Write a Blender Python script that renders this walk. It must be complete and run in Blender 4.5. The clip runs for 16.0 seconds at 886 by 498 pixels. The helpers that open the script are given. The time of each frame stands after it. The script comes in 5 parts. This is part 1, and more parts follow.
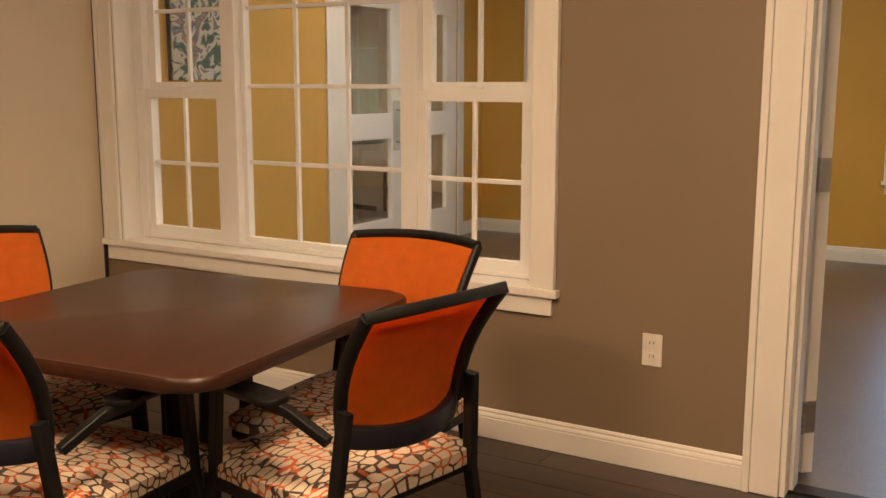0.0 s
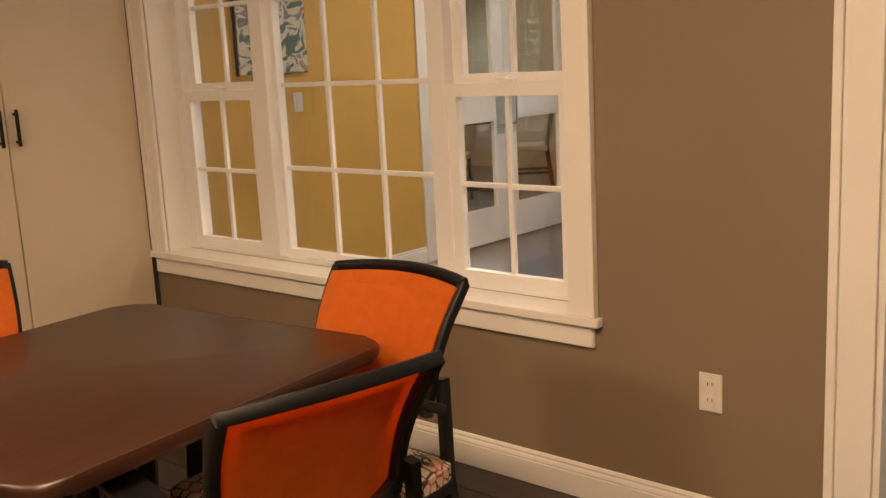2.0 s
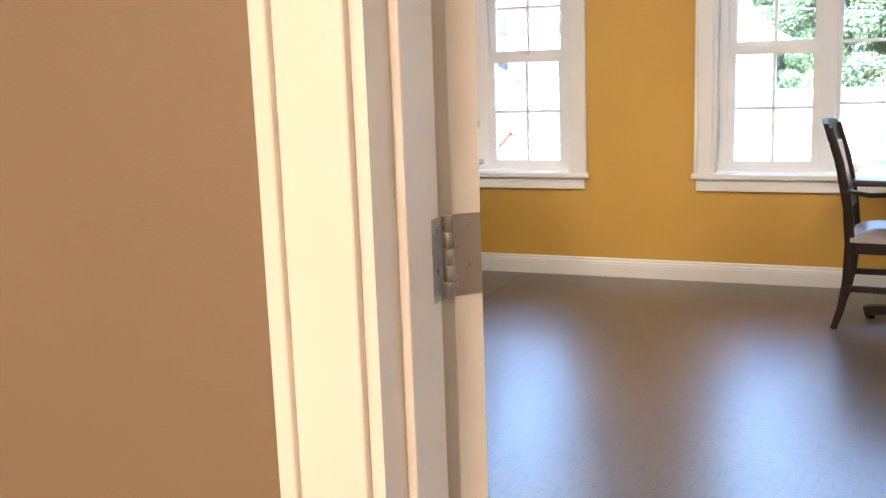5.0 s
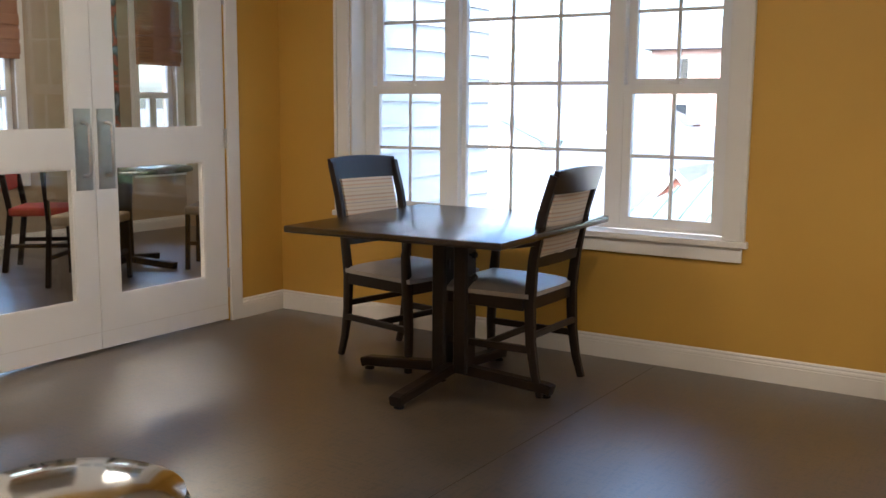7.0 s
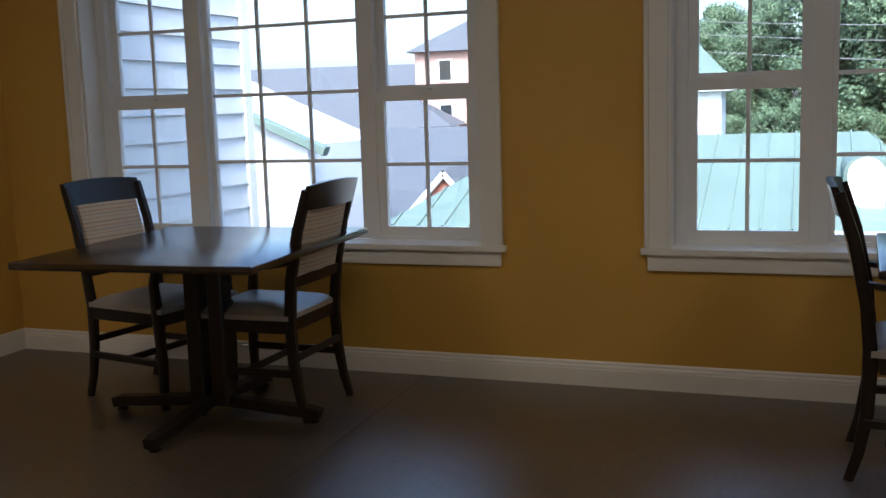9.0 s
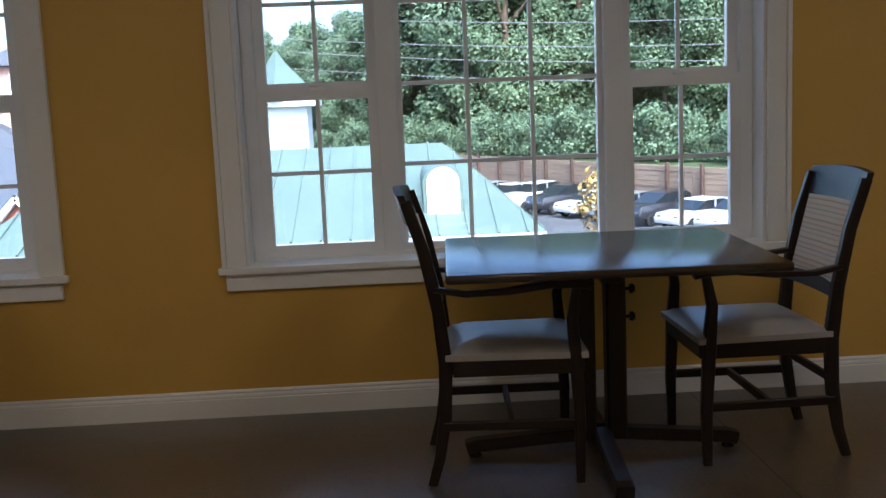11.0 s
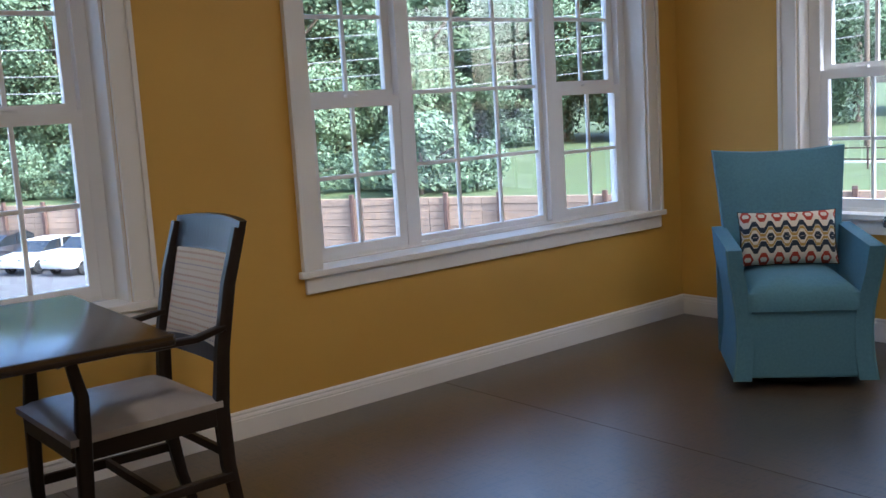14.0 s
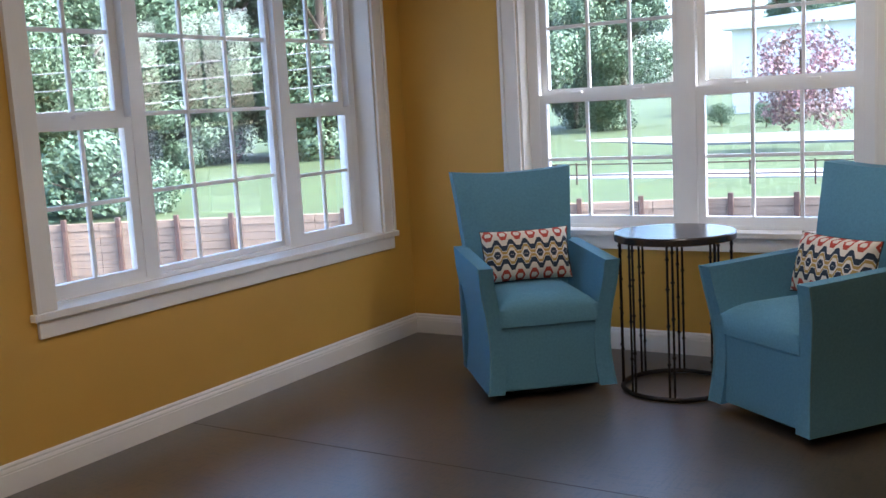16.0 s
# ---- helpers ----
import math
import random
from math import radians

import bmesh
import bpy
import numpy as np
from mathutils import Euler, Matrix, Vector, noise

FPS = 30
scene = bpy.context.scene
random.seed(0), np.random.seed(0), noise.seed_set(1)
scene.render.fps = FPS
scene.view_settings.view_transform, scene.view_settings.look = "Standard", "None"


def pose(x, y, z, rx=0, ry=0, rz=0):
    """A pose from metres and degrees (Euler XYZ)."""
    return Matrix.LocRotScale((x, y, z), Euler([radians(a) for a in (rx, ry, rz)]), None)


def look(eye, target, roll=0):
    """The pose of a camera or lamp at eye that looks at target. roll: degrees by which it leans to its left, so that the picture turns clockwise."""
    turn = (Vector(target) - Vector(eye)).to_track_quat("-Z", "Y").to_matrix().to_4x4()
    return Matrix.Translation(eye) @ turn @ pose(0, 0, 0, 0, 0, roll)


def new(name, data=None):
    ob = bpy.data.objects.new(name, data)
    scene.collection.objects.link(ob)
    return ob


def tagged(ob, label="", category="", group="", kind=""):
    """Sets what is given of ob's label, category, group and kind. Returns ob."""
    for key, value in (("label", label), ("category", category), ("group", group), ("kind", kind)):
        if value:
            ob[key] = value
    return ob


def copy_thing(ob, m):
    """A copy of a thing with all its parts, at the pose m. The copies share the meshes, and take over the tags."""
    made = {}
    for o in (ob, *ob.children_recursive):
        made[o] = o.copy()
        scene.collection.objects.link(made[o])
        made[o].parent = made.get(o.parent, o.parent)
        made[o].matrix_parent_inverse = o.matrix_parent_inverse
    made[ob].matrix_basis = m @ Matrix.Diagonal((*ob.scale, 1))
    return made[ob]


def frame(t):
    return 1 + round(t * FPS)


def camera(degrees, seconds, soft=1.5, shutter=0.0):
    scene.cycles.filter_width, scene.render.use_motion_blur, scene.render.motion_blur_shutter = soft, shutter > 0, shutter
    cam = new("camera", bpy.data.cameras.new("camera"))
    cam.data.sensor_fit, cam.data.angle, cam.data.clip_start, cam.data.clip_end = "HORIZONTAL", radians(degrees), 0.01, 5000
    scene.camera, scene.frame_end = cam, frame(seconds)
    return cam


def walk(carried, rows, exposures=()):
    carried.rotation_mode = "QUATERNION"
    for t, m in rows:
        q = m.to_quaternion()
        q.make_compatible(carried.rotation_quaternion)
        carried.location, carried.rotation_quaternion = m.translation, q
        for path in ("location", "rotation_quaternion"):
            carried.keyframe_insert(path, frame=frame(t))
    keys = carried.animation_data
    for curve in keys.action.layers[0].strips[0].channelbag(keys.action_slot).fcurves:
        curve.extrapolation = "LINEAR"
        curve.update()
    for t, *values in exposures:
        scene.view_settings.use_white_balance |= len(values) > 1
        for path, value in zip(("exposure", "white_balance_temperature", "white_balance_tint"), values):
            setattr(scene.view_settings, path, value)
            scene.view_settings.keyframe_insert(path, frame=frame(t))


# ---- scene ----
cam = camera(48.0, 16.0)
PATH = [
    (0, (1.693, -4.57, 1.355), (0.67, -2.883, 1.029), 0.1),
    (0.5, (1.672, -4.464, 1.431), (0.428, -2.946, 1.047), -1.2),
    (1, (1.846, -4.315, 1.44), (0.433, -2.953, 1.054), -3.3),
    (1.5, (1.882, -4.101, 1.438), (0.472, -2.735, 1.058), -2.9),
    (2, (1.808, -3.848, 1.434), (0.512, -2.374, 1.052), -3.0),
    (2.5, (1.772, -3.577, 1.358), (0.598, -1.997, 1.005), -2.6),
    (3, (1.672, -3.323, 1.28), (0.686, -1.612, 0.961), -1.5),
    (3.5, (1.61, -3.002, 1.279), (0.82, -1.198, 0.932), -2.3),
    (3.7, (1.51, -2.968, 1.33), (0.882, -1.105, 0.964), -0.3),
    (5.8, (1.595, -1.691, 1.29), (0.664, 0.045, 0.946), -1.7),
    (6, (1.548, -1.532, 1.278), (0.582, 0.187, 0.946), -1.1),
    (6.5, (1.375, -1.173, 1.238), (0.351, 0.518, 0.939), -0.1),
    (7, (1.296, -0.966, 1.253), (0.221, 0.696, 0.967), 0.4),
    (7.5, (1.26, -0.83, 1.254), (0.167, 0.823, 0.982), 0.7),
    (8, (1.312, -0.81, 1.272), (0.273, 0.878, 1.006), 0.1),
    (8.5, (1.31, -0.823, 1.274), (0.427, 0.952, 1.008), -1.2),
    (9, (1.302, -0.767, 1.278), (0.62, 1.092, 0.996), -1.8),
    (9.5, (1.162, -0.728, 1.253), (0.767, 1.212, 0.967), -2.0),
    (9.7, (1.128, -0.714, 1.239), (0.841, 1.245, 0.956), -2.1),
    (11.8, (1.491, -0.413, 1.29), (1.846, 1.536, 1.016), -2.8),
    (12, (1.473, -0.382, 1.298), (1.933, 1.545, 1.024), -3.0),
    (12.5, (1.396, -0.252, 1.278), (2.146, 1.583, 1.011), -3.8),
    (13, (1.363, -0.193, 1.276), (2.354, 1.521, 0.992), -4.8),
    (13.5, (1.467, -0.086, 1.282), (2.611, 1.528, 0.989), -4.4),
    (14, (1.53, -0.001, 1.29), (2.781, 1.535, 1.009), -3.5),
    (14.5, (1.479, 0.062, 1.306), (2.865, 1.477, 1.032), -2.9),
    (15, (1.417, 0.192, 1.311), (2.953, 1.443, 1.037), -2.9),
    (15.5, (1.376, 0.306, 1.323), (3.018, 1.414, 1.044), -3.0),
    (16, (1.385, 0.332, 1.32), (3.065, 1.381, 1.041), -3.2),
]
EXPOSURES = [(0.0, 3.9, 6200, 10), (3.0, 4.0, 5900, 10), (3.7, 4.3, 5500, 10), (5.9, 5.05, 5400, 9), (6.5, 4.4, 5550, 9), (7.2, 3.65, 5600, 8), (8.2, 2.95, 5500, 6), (9.0, 2.6, 5400, 6),
             (9.7, 2.55, 5300, 6), (12.0, 2.8, 5200, 8), (13.0, 3.0, 5200, 9), (16.0, 3.45, 5300, 11)]
walk(cam, [(t, look(e, g, r)) for t, e, g, r in PATH], EXPOSURES)

# ---- light ----
world = bpy.data.worlds.new("sky")
scene.world = world
world.use_nodes = True
wn = world.node_tree.nodes
sky = wn.new("ShaderNodeTexSky")
sky.sky_type = "NISHITA"
sky.sun_disc = False
sky.sun_elevation = radians(48)
sky.sun_rotation = radians(170)
sky.air_density, sky.dust_density, sky.ozone_density = 1.0, 4.0, 0.6
wn["Background"].inputs["Strength"].default_value = 0.11
world.node_tree.links.new(sky.outputs[0], wn["Background"].inputs["Color"])
sun_data = bpy.data.lights.new("sun", "SUN")
sun_data.energy, sun_data.angle, sun_data.color = 1.2, radians(12), (1.0, 0.95, 0.88)
sun = new("sun", sun_data)
sun.matrix_world = pose(0, 0, 30, 42, 0, 10)


# ---- materials ----
def material(name, colour, rough=0.5, metal=0.0, colour2=None, scale=8.0, detail=4.0, bump=0.0, bump_scale=60.0, stretch=(1, 1, 1), spec=0.5):
    """A surface with two scales of variation in colour and a fine relief."""
    m = bpy.data.materials.new(name)
    m.use_nodes = True
    nt = m.node_tree
    b = nt.nodes["Principled BSDF"]
    b.inputs["Roughness"].default_value, b.inputs["Metallic"].default_value = rough, metal
    b.inputs["Specular IOR Level"].default_value = spec
    tc = nt.nodes.new("ShaderNodeTexCoord")
    mp = nt.nodes.new("ShaderNodeMapping")
    mp.inputs["Scale"].default_value = stretch
    nt.links.new(tc.outputs["Object"], mp.inputs["Vector"])
    n1 = nt.nodes.new("ShaderNodeTexNoise")
    n1.inputs["Scale"].default_value, n1.inputs["Detail"].default_value = scale, detail
    nt.links.new(mp.outputs[0], n1.inputs["Vector"])
    ramp = nt.nodes.new("ShaderNodeValToRGB")
    c2 = colour2 or tuple(c * 0.88 for c in colour)
    ramp.color_ramp.elements[0].position, ramp.color_ramp.elements[1].position = 0.3, 0.7
    ramp.color_ramp.elements[0].color, ramp.color_ramp.elements[1].color = (*c2, 1), (*colour, 1)
    nt.links.new(n1.outputs["Fac"], ramp.inputs["Fac"])
    nt.links.new(ramp.outputs[0], b.inputs["Base Color"])
    if bump:
        n2 = nt.nodes.new("ShaderNodeTexNoise")
        n2.inputs["Scale"].default_value, n2.inputs["Detail"].default_value = bump_scale, 3
        nt.links.new(mp.outputs[0], n2.inputs["Vector"])
        bp = nt.nodes.new("ShaderNodeBump")
        bp.inputs["Strength"].default_value, bp.inputs["Distance"].default_value = bump, 0.01
        nt.links.new(n2.outputs["Fac"], bp.inputs["Height"])
        nt.links.new(bp.outputs[0], b.inputs["Normal"])
    return m


def node(nt, kind, **inputs):
    n = nt.nodes.new(kind)
    for k, v in inputs.items():
        n.inputs[int(k[1:])].default_value = v
    return n


def math_node(nt, op, a, b=None, c=None):
    n = nt.nodes.new("ShaderNodeMath")
    n.operation = op
    for i, v in enumerate((a, b, c)):
        if v is None:
            continue
        if isinstance(v, (int, float)):
            n.inputs[i].default_value = v
        else:
            nt.links.new(v, n.inputs[i])
    return n.outputs[0]


M_YELLOW = material("yellow_wall_paint", (0.60, 0.36, 0.062), 0.55, 0, (0.56, 0.33, 0.056), 1.6, 3, 0.08, 260)
M_GREY = material("taupe_wall_paint", (0.235, 0.175, 0.115), 0.6, 0, (0.215, 0.16, 0.105), 1.4, 4, 0.08, 240)
M_WHITE = material("white_trim_paint", (0.80, 0.78, 0.74), 0.35, 0, (0.76, 0.74, 0.70), 3, 3, 0.03, 40)
M_SASH = material("white_vinyl_sash", (0.80, 0.80, 0.80), 0.3, 0, (0.77, 0.77, 0.77), 4, 2)
M_CEIL = material("ceiling_paint", (0.80, 0.79, 0.76), 0.8, 0, (0.77, 0.76, 0.73), 2, 3, 0.1, 150)
M_CAB = material("cream_cabinet_laminate", (0.62, 0.53, 0.40), 0.4, 0, (0.59, 0.50, 0.375), 1.2, 2)
M_DWOOD = material("dark_stained_wood", (0.020, 0.012, 0.008), 0.4, 0, (0.011, 0.007, 0.005), 9, 6, 0.05, 80, (1, 1, 0.15), 0.35)
M_TOP = material("espresso_table_laminate", (0.030, 0.018, 0.012), 0.23, 0, (0.017, 0.011, 0.008), 6, 6, 0.02, 120, (0.6, 6, 1), 0.85)
M_CONF = material("walnut_table_laminate", (0.050, 0.020, 0.011), 0.34, 0, (0.032, 0.013, 0.008), 5, 6, 0.03, 90, (6, 0.5, 1))
M_SEAT = material("grey_vinyl_seat", (0.36, 0.33, 0.30), 0.38, 0, (0.32, 0.29, 0.265), 12, 3, 0.08, 300)
M_BLACK = material("black_plastic", (0.007, 0.007, 0.007), 0.5, 0, (0.005, 0.005, 0.006), 20, 2, 0.05, 300, spec=0.3)
M_NAVY = material("navy_plastic", (0.012, 0.016, 0.030), 0.4, 0, (0.010, 0.012, 0.024), 20, 2)
M_ORANGE = material("orange_mesh_fabric", (0.80, 0.22, 0.016), 0.75, 0, (0.74, 0.195, 0.013), 30, 2, 0.2, 900)
nt0 = M_ORANGE.node_tree
tr0, mx0 = nt0.nodes.new("ShaderNodeBsdfTranslucent"), nt0.nodes.new("ShaderNodeMixShader")
mx0.inputs[0].default_value = 0.6
pb0 = nt0.nodes["Principled BSDF"]
nt0.links.new(pb0.inputs["Base Color"].links[0].from_socket, tr0.inputs["Color"])
nt0.links.new(pb0.outputs[0], mx0.inputs[1])
nt0.links.new(tr0.outputs[0], mx0.inputs[2])
nt0.links.new(mx0.outputs[0], nt0.nodes["Material Output"].inputs["Surface"])
M_BLUE = material("blue_woven_upholstery", (0.115, 0.265, 0.365), 0.85, 0, (0.095, 0.225, 0.315), 90, 3, 0.25, 700)
M_PIPE = material("blue_piping", (0.13, 0.28, 0.35), 0.8, 0, None, 60, 2)
M_STEEL = material("satin_steel", (0.55, 0.54, 0.52), 0.32, 1.0, (0.48, 0.47, 0.45), 14, 3, 0.03, 90)
M_CHROME = material("polished_chrome", (0.75, 0.74, 0.72), 0.10, 1.0, (0.70, 0.69, 0.67), 6, 2)
M_BRONZE = material("dark_bronze_metal", (0.030, 0.024, 0.020), 0.42, 0.7, (0.020, 0.016, 0.014), 20, 3, 0.06, 160)
M_PLATE = material("ivory_plastic", (0.72, 0.68, 0.62), 0.4, 0, None, 20, 1)
M_DARK = material("dark_slot", (0.03, 0.028, 0.025), 0.6)
M_SIDING = material("white_vinyl_siding", (0.62, 0.64, 0.66), 0.5, 0, (0.58, 0.60, 0.62), 3, 3, 0.05, 60, (0.3, 0.3, 3))
M_SHINGLE = material("grey_asphalt_shingle", (0.10, 0.108, 0.125), 0.9, 0, (0.07, 0.075, 0.088), 5, 6, 0.5, 30, (1, 3, 3))
M_GREENROOF = material("pale_green_metal_roof", (0.125, 0.172, 0.15), 0.55, 0.0, (0.105, 0.148, 0.128), 1.2, 3)
M_BRICK = material("red_brick_far", (0.27, 0.105, 0.075), 0.85, 0, (0.21, 0.08, 0.058), 14, 4, 0.2, 30)
M_WHITEB = material("white_building_paint", (0.78, 0.78, 0.78), 0.6, 0, (0.72, 0.72, 0.73), 0.8, 3)
M_ASPHALT = material("sunlit_asphalt", (0.085, 0.087, 0.092), 0.9, 0, (0.065, 0.067, 0.071), 0.5, 6, 0.2, 20)
M_ROAD = material("pale_road", (0.24, 0.24, 0.24), 0.9, 0, (0.21, 0.21, 0.21), 0.4, 5, 0.1, 15)
M_GRASS = material("lawn_grass", (0.058, 0.085, 0.022), 0.9, 0, (0.04, 0.058, 0.016), 0.7, 8, 0.6, 12)
M_TIMBER = material("weathered_timber", (0.30, 0.215, 0.15), 0.9, 0, (0.20, 0.14, 0.10), 2.5, 6, 0.4, 20, (0.3, 0.3, 5))
M_POST = material("rusted_steel_post", (0.10, 0.055, 0.04), 0.8, 0.1, (0.07, 0.04, 0.03), 5, 4)
M_BARK = material("grey_brown_bark", (0.12, 0.085, 0.06), 0.95, 0, (0.07, 0.05, 0.035), 6, 5, 0.6, 12, (1, 1, 0.2))
M_WIRE = material("overhead_cable", (0.22, 0.22, 0.22), 0.7)
M_BAMBOO = material("woven_bamboo_shade", (0.42, 0.20, 0.085), 0.7, 0, (0.25, 0.11, 0.05), 9, 4, 0.3, 60, (0.6, 0.6, 9))
M_SEAM = material("vinyl_seam", (0.085, 0.062, 0.044), 0.4)
M_RED = material("red_upholstery", (0.42, 0.05, 0.035), 0.6)
M_TAN = material("tan_upholstery", (0.42, 0.33, 0.22), 0.7)


def leaf_material(name, a, b):
    m = material(name, a, 0.65, 0, b, 0.5, 6)
    nt = m.node_tree
    g = nt.nodes.new("ShaderNodeNewGeometry")
    mix = nt.nodes.new("ShaderNodeMixRGB")
    mix.blend_type = "MULTIPLY"
    mix.inputs[0].default_value = 1.0
    r = nt.nodes.new("ShaderNodeValToRGB")
    r.color_ramp.elements[0].color, r.color_ramp.elements[1].color = (0.6, 0.65, 0.62, 1), (1.2, 1.15, 1.08, 1)
    nt.links.new(g.outputs["Random Per Island"], r.inputs[0])
    bsdf = nt.nodes["Principled BSDF"]
    src = bsdf.inputs["Base Color"].links[0].from_socket
    nt.links.new(src, mix.inputs[1])
    nt.links.new(r.outputs[0], mix.inputs[2])
    nt.links.new(mix.outputs[0], bsdf.inputs["Base Color"])
    return m


M_LEAF = leaf_material("dense_green_leaves", (0.12, 0.18, 0.10), (0.085, 0.135, 0.078))
M_LEAF2 = leaf_material("light_green_leaves", (0.13, 0.19, 0.10), (0.09, 0.14, 0.08))
M_PINK = leaf_material("pink_blossom_and_leaves", (0.42, 0.20, 0.26), (0.15, 0.13, 0.09))
M_AUTUMN = leaf_material("yellowing_leaves", (0.45, 0.28, 0.08), (0.30, 0.22, 0.08))


def glass_material():
    m = bpy.data.materials.new("window_glass")
    m.use_nodes = True
    b = m.node_tree.nodes["Principled BSDF"]
    b.inputs["Base Color"].default_value = (0.97, 0.985, 0.98, 1)
    b.inputs["Roughness"].default_value, b.inputs["IOR"].default_value, b.inputs["Transmission Weight"].default_value = 0.0, 1.45, 1.0
    return m


M_GLASS = glass_material()


def emitter(name, colour, strength):
    m = bpy.data.materials.new(name)
    m.use_nodes = True
    b = m.node_tree.nodes["Principled BSDF"]
    b.inputs["Emission Color"].default_value, b.inputs["Emission Strength"].default_value = (*colour, 1), strength
    return m


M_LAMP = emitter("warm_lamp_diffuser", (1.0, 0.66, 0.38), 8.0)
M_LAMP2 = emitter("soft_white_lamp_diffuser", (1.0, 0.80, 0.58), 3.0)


def vinyl_floor():
    """Brown woven-look sheet vinyl: fine crossed threads, cloudy wear."""
    m = material("woven_brown_vinyl", (0.060, 0.042, 0.027), 0.28, 0, (0.036, 0.026, 0.017), 1.6, 6)
    nt = m.node_tree
    b = nt.nodes["Principled BSDF"]
    tc = nt.nodes.new("ShaderNodeTexCoord")
    outs = []
    for st in ((8, 70, 1), (70, 8, 1)):
        mp = node(nt, "ShaderNodeMapping")
        mp.inputs["Rotation"].default_value = (0, 0, radians(3))
        mp.inputs["Scale"].default_value = st
        nt.links.new(tc.outputs["Object"], mp.inputs[0])
        n = nt.nodes.new("ShaderNodeTexNoise")
        n.inputs["Scale"].default_value, n.inputs["Detail"].default_value = 1.0, 3
        nt.links.new(mp.outputs[0], n.inputs["Vector"])
        outs.append(n.outputs["Fac"])
    s = math_node(nt, "ADD", outs[0], outs[1])
    ramp = nt.nodes.new("ShaderNodeValToRGB")
    ramp.color_ramp.elements[0].position, ramp.color_ramp.elements[1].position = 0.84, 1.16
    ramp.color_ramp.elements[0].color, ramp.color_ramp.elements[1].color = (0.45, 0.44, 0.43, 1), (1.55, 1.56, 1.57, 1)
    nt.links.new(math_node(nt, "MULTIPLY", s, 1.0), ramp.inputs[0])
    mix = nt.nodes.new("ShaderNodeMixRGB")
    mix.blend_type, mix.inputs[0].default_value = "MULTIPLY", 1.0
    nt.links.new(b.inputs["Base Color"].links[0].from_socket, mix.inputs[1])
    nt.links.new(ramp.outputs[0], mix.inputs[2])
    nt.links.new(mix.outputs[0], b.inputs["Base Color"])
    bp = nt.nodes.new("ShaderNodeBump")
    bp.inputs["Strength"].default_value, bp.inputs["Distance"].default_value = 0.05, 0.001
    nt.links.new(s, bp.inputs["Height"])
    nt.links.new(bp.outputs[0], b.inputs["Normal"])
    rr = nt.nodes.new("ShaderNodeMapRange")
    rr.inputs[1].default_value, rr.inputs[2].default_value, rr.inputs[3].default_value, rr.inputs[4].default_value = 0.6, 1.4, 0.30, 0.46
    nt.links.new(s, rr.inputs[0])
    nt.links.new(rr.outputs[0], b.inputs["Roughness"])
    b.inputs["Specular IOR Level"].default_value = 1.0
    b.inputs["Coat Weight"].default_value, b.inputs["Coat Roughness"].default_value, b.inputs["Coat IOR"].default_value = 0.55, 0.36, 1.6
    return m


M_FLOOR = vinyl_floor()


def plank_material():
    m = material("dark_wood_plank", (0.060, 0.038, 0.026), 0.35, 0, (0.030, 0.020, 0.014), 3, 7, 0.08, 50, (0.5, 7, 1))
    nt = m.node_tree
    b = nt.nodes["Principled BSDF"]
    oi = nt.nodes.new("ShaderNodeObjectInfo")
    r = nt.nodes.new("ShaderNodeMapRange")
    r.inputs[3].default_value, r.inputs[4].default_value = 0.7, 1.3
    nt.links.new(oi.outputs["Random"], r.inputs[0])
    hs = nt.nodes.new("ShaderNodeHueSaturation")
    nt.links.new(r.outputs[0], hs.inputs["Value"])
    nt.links.new(b.inputs["Base Color"].links[0].from_socket, hs.inputs["Color"])
    nt.links.new(hs.outputs[0], b.inputs["Base Color"])
    return m


M_PLANK = plank_material()


def pebble_fabric():
    """Cream seat fabric with ringed brown and orange outlines."""
    m = material("patterned_seat_fabric", (0.62, 0.52, 0.40), 0.85, 0, (0.55, 0.45, 0.34), 60, 2, 0.15, 400)
    nt = m.node_tree
    b = nt.nodes["Principled BSDF"]
    tc = nt.nodes.new("ShaderNodeTexCoord")
    mp = nt.nodes.new("ShaderNodeMapping")
    mp.inputs["Scale"].default_value = (26, 44, 30)
    nt.links.new(tc.outputs["Object"], mp.inputs[0])
    v = nt.nodes.new("ShaderNodeTexVoronoi")
    v.feature = "DISTANCE_TO_EDGE"
    v.inputs["Scale"].default_value = 1.0
    v.inputs["Randomness"].default_value = 0.7
    nt.links.new(mp.outputs[0], v.inputs["Vector"])
    line = math_node(nt, "LESS_THAN", v.outputs["Distance"], 0.085)
    n = nt.nodes.new("ShaderNodeTexNoise")
    n.inputs["Scale"].default_value = 14
    nt.links.new(tc.outputs["Object"], n.inputs["Vector"])
    ramp = nt.nodes.new("ShaderNodeValToRGB")
    ramp.color_ramp.interpolation = "CONSTANT"
    ramp.color_ramp.elements[0].color = (0.06, 0.035, 0.03, 1)
    ramp.color_ramp.elements[1].position, ramp.color_ramp.elements[1].color = 0.5, (0.50, 0.11, 0.03, 1)
    e = ramp.color_ramp.elements.new(0.6)
    e.color = (0.12, 0.06, 0.04, 1)
    nt.links.new(n.outputs["Fac"], ramp.inputs[0])
    mix = nt.nodes.new("ShaderNodeMixRGB")
    nt.links.new(line, mix.inputs[0])
    nt.links.new(b.inputs["Base Color"].links[0].from_socket, mix.inputs[1])
    nt.links.new(ramp.outputs[0], mix.inputs[2])
    nt.links.new(mix.outputs[0], b.inputs["Base Color"])
    return m


M_PEBBLE = pebble_fabric()


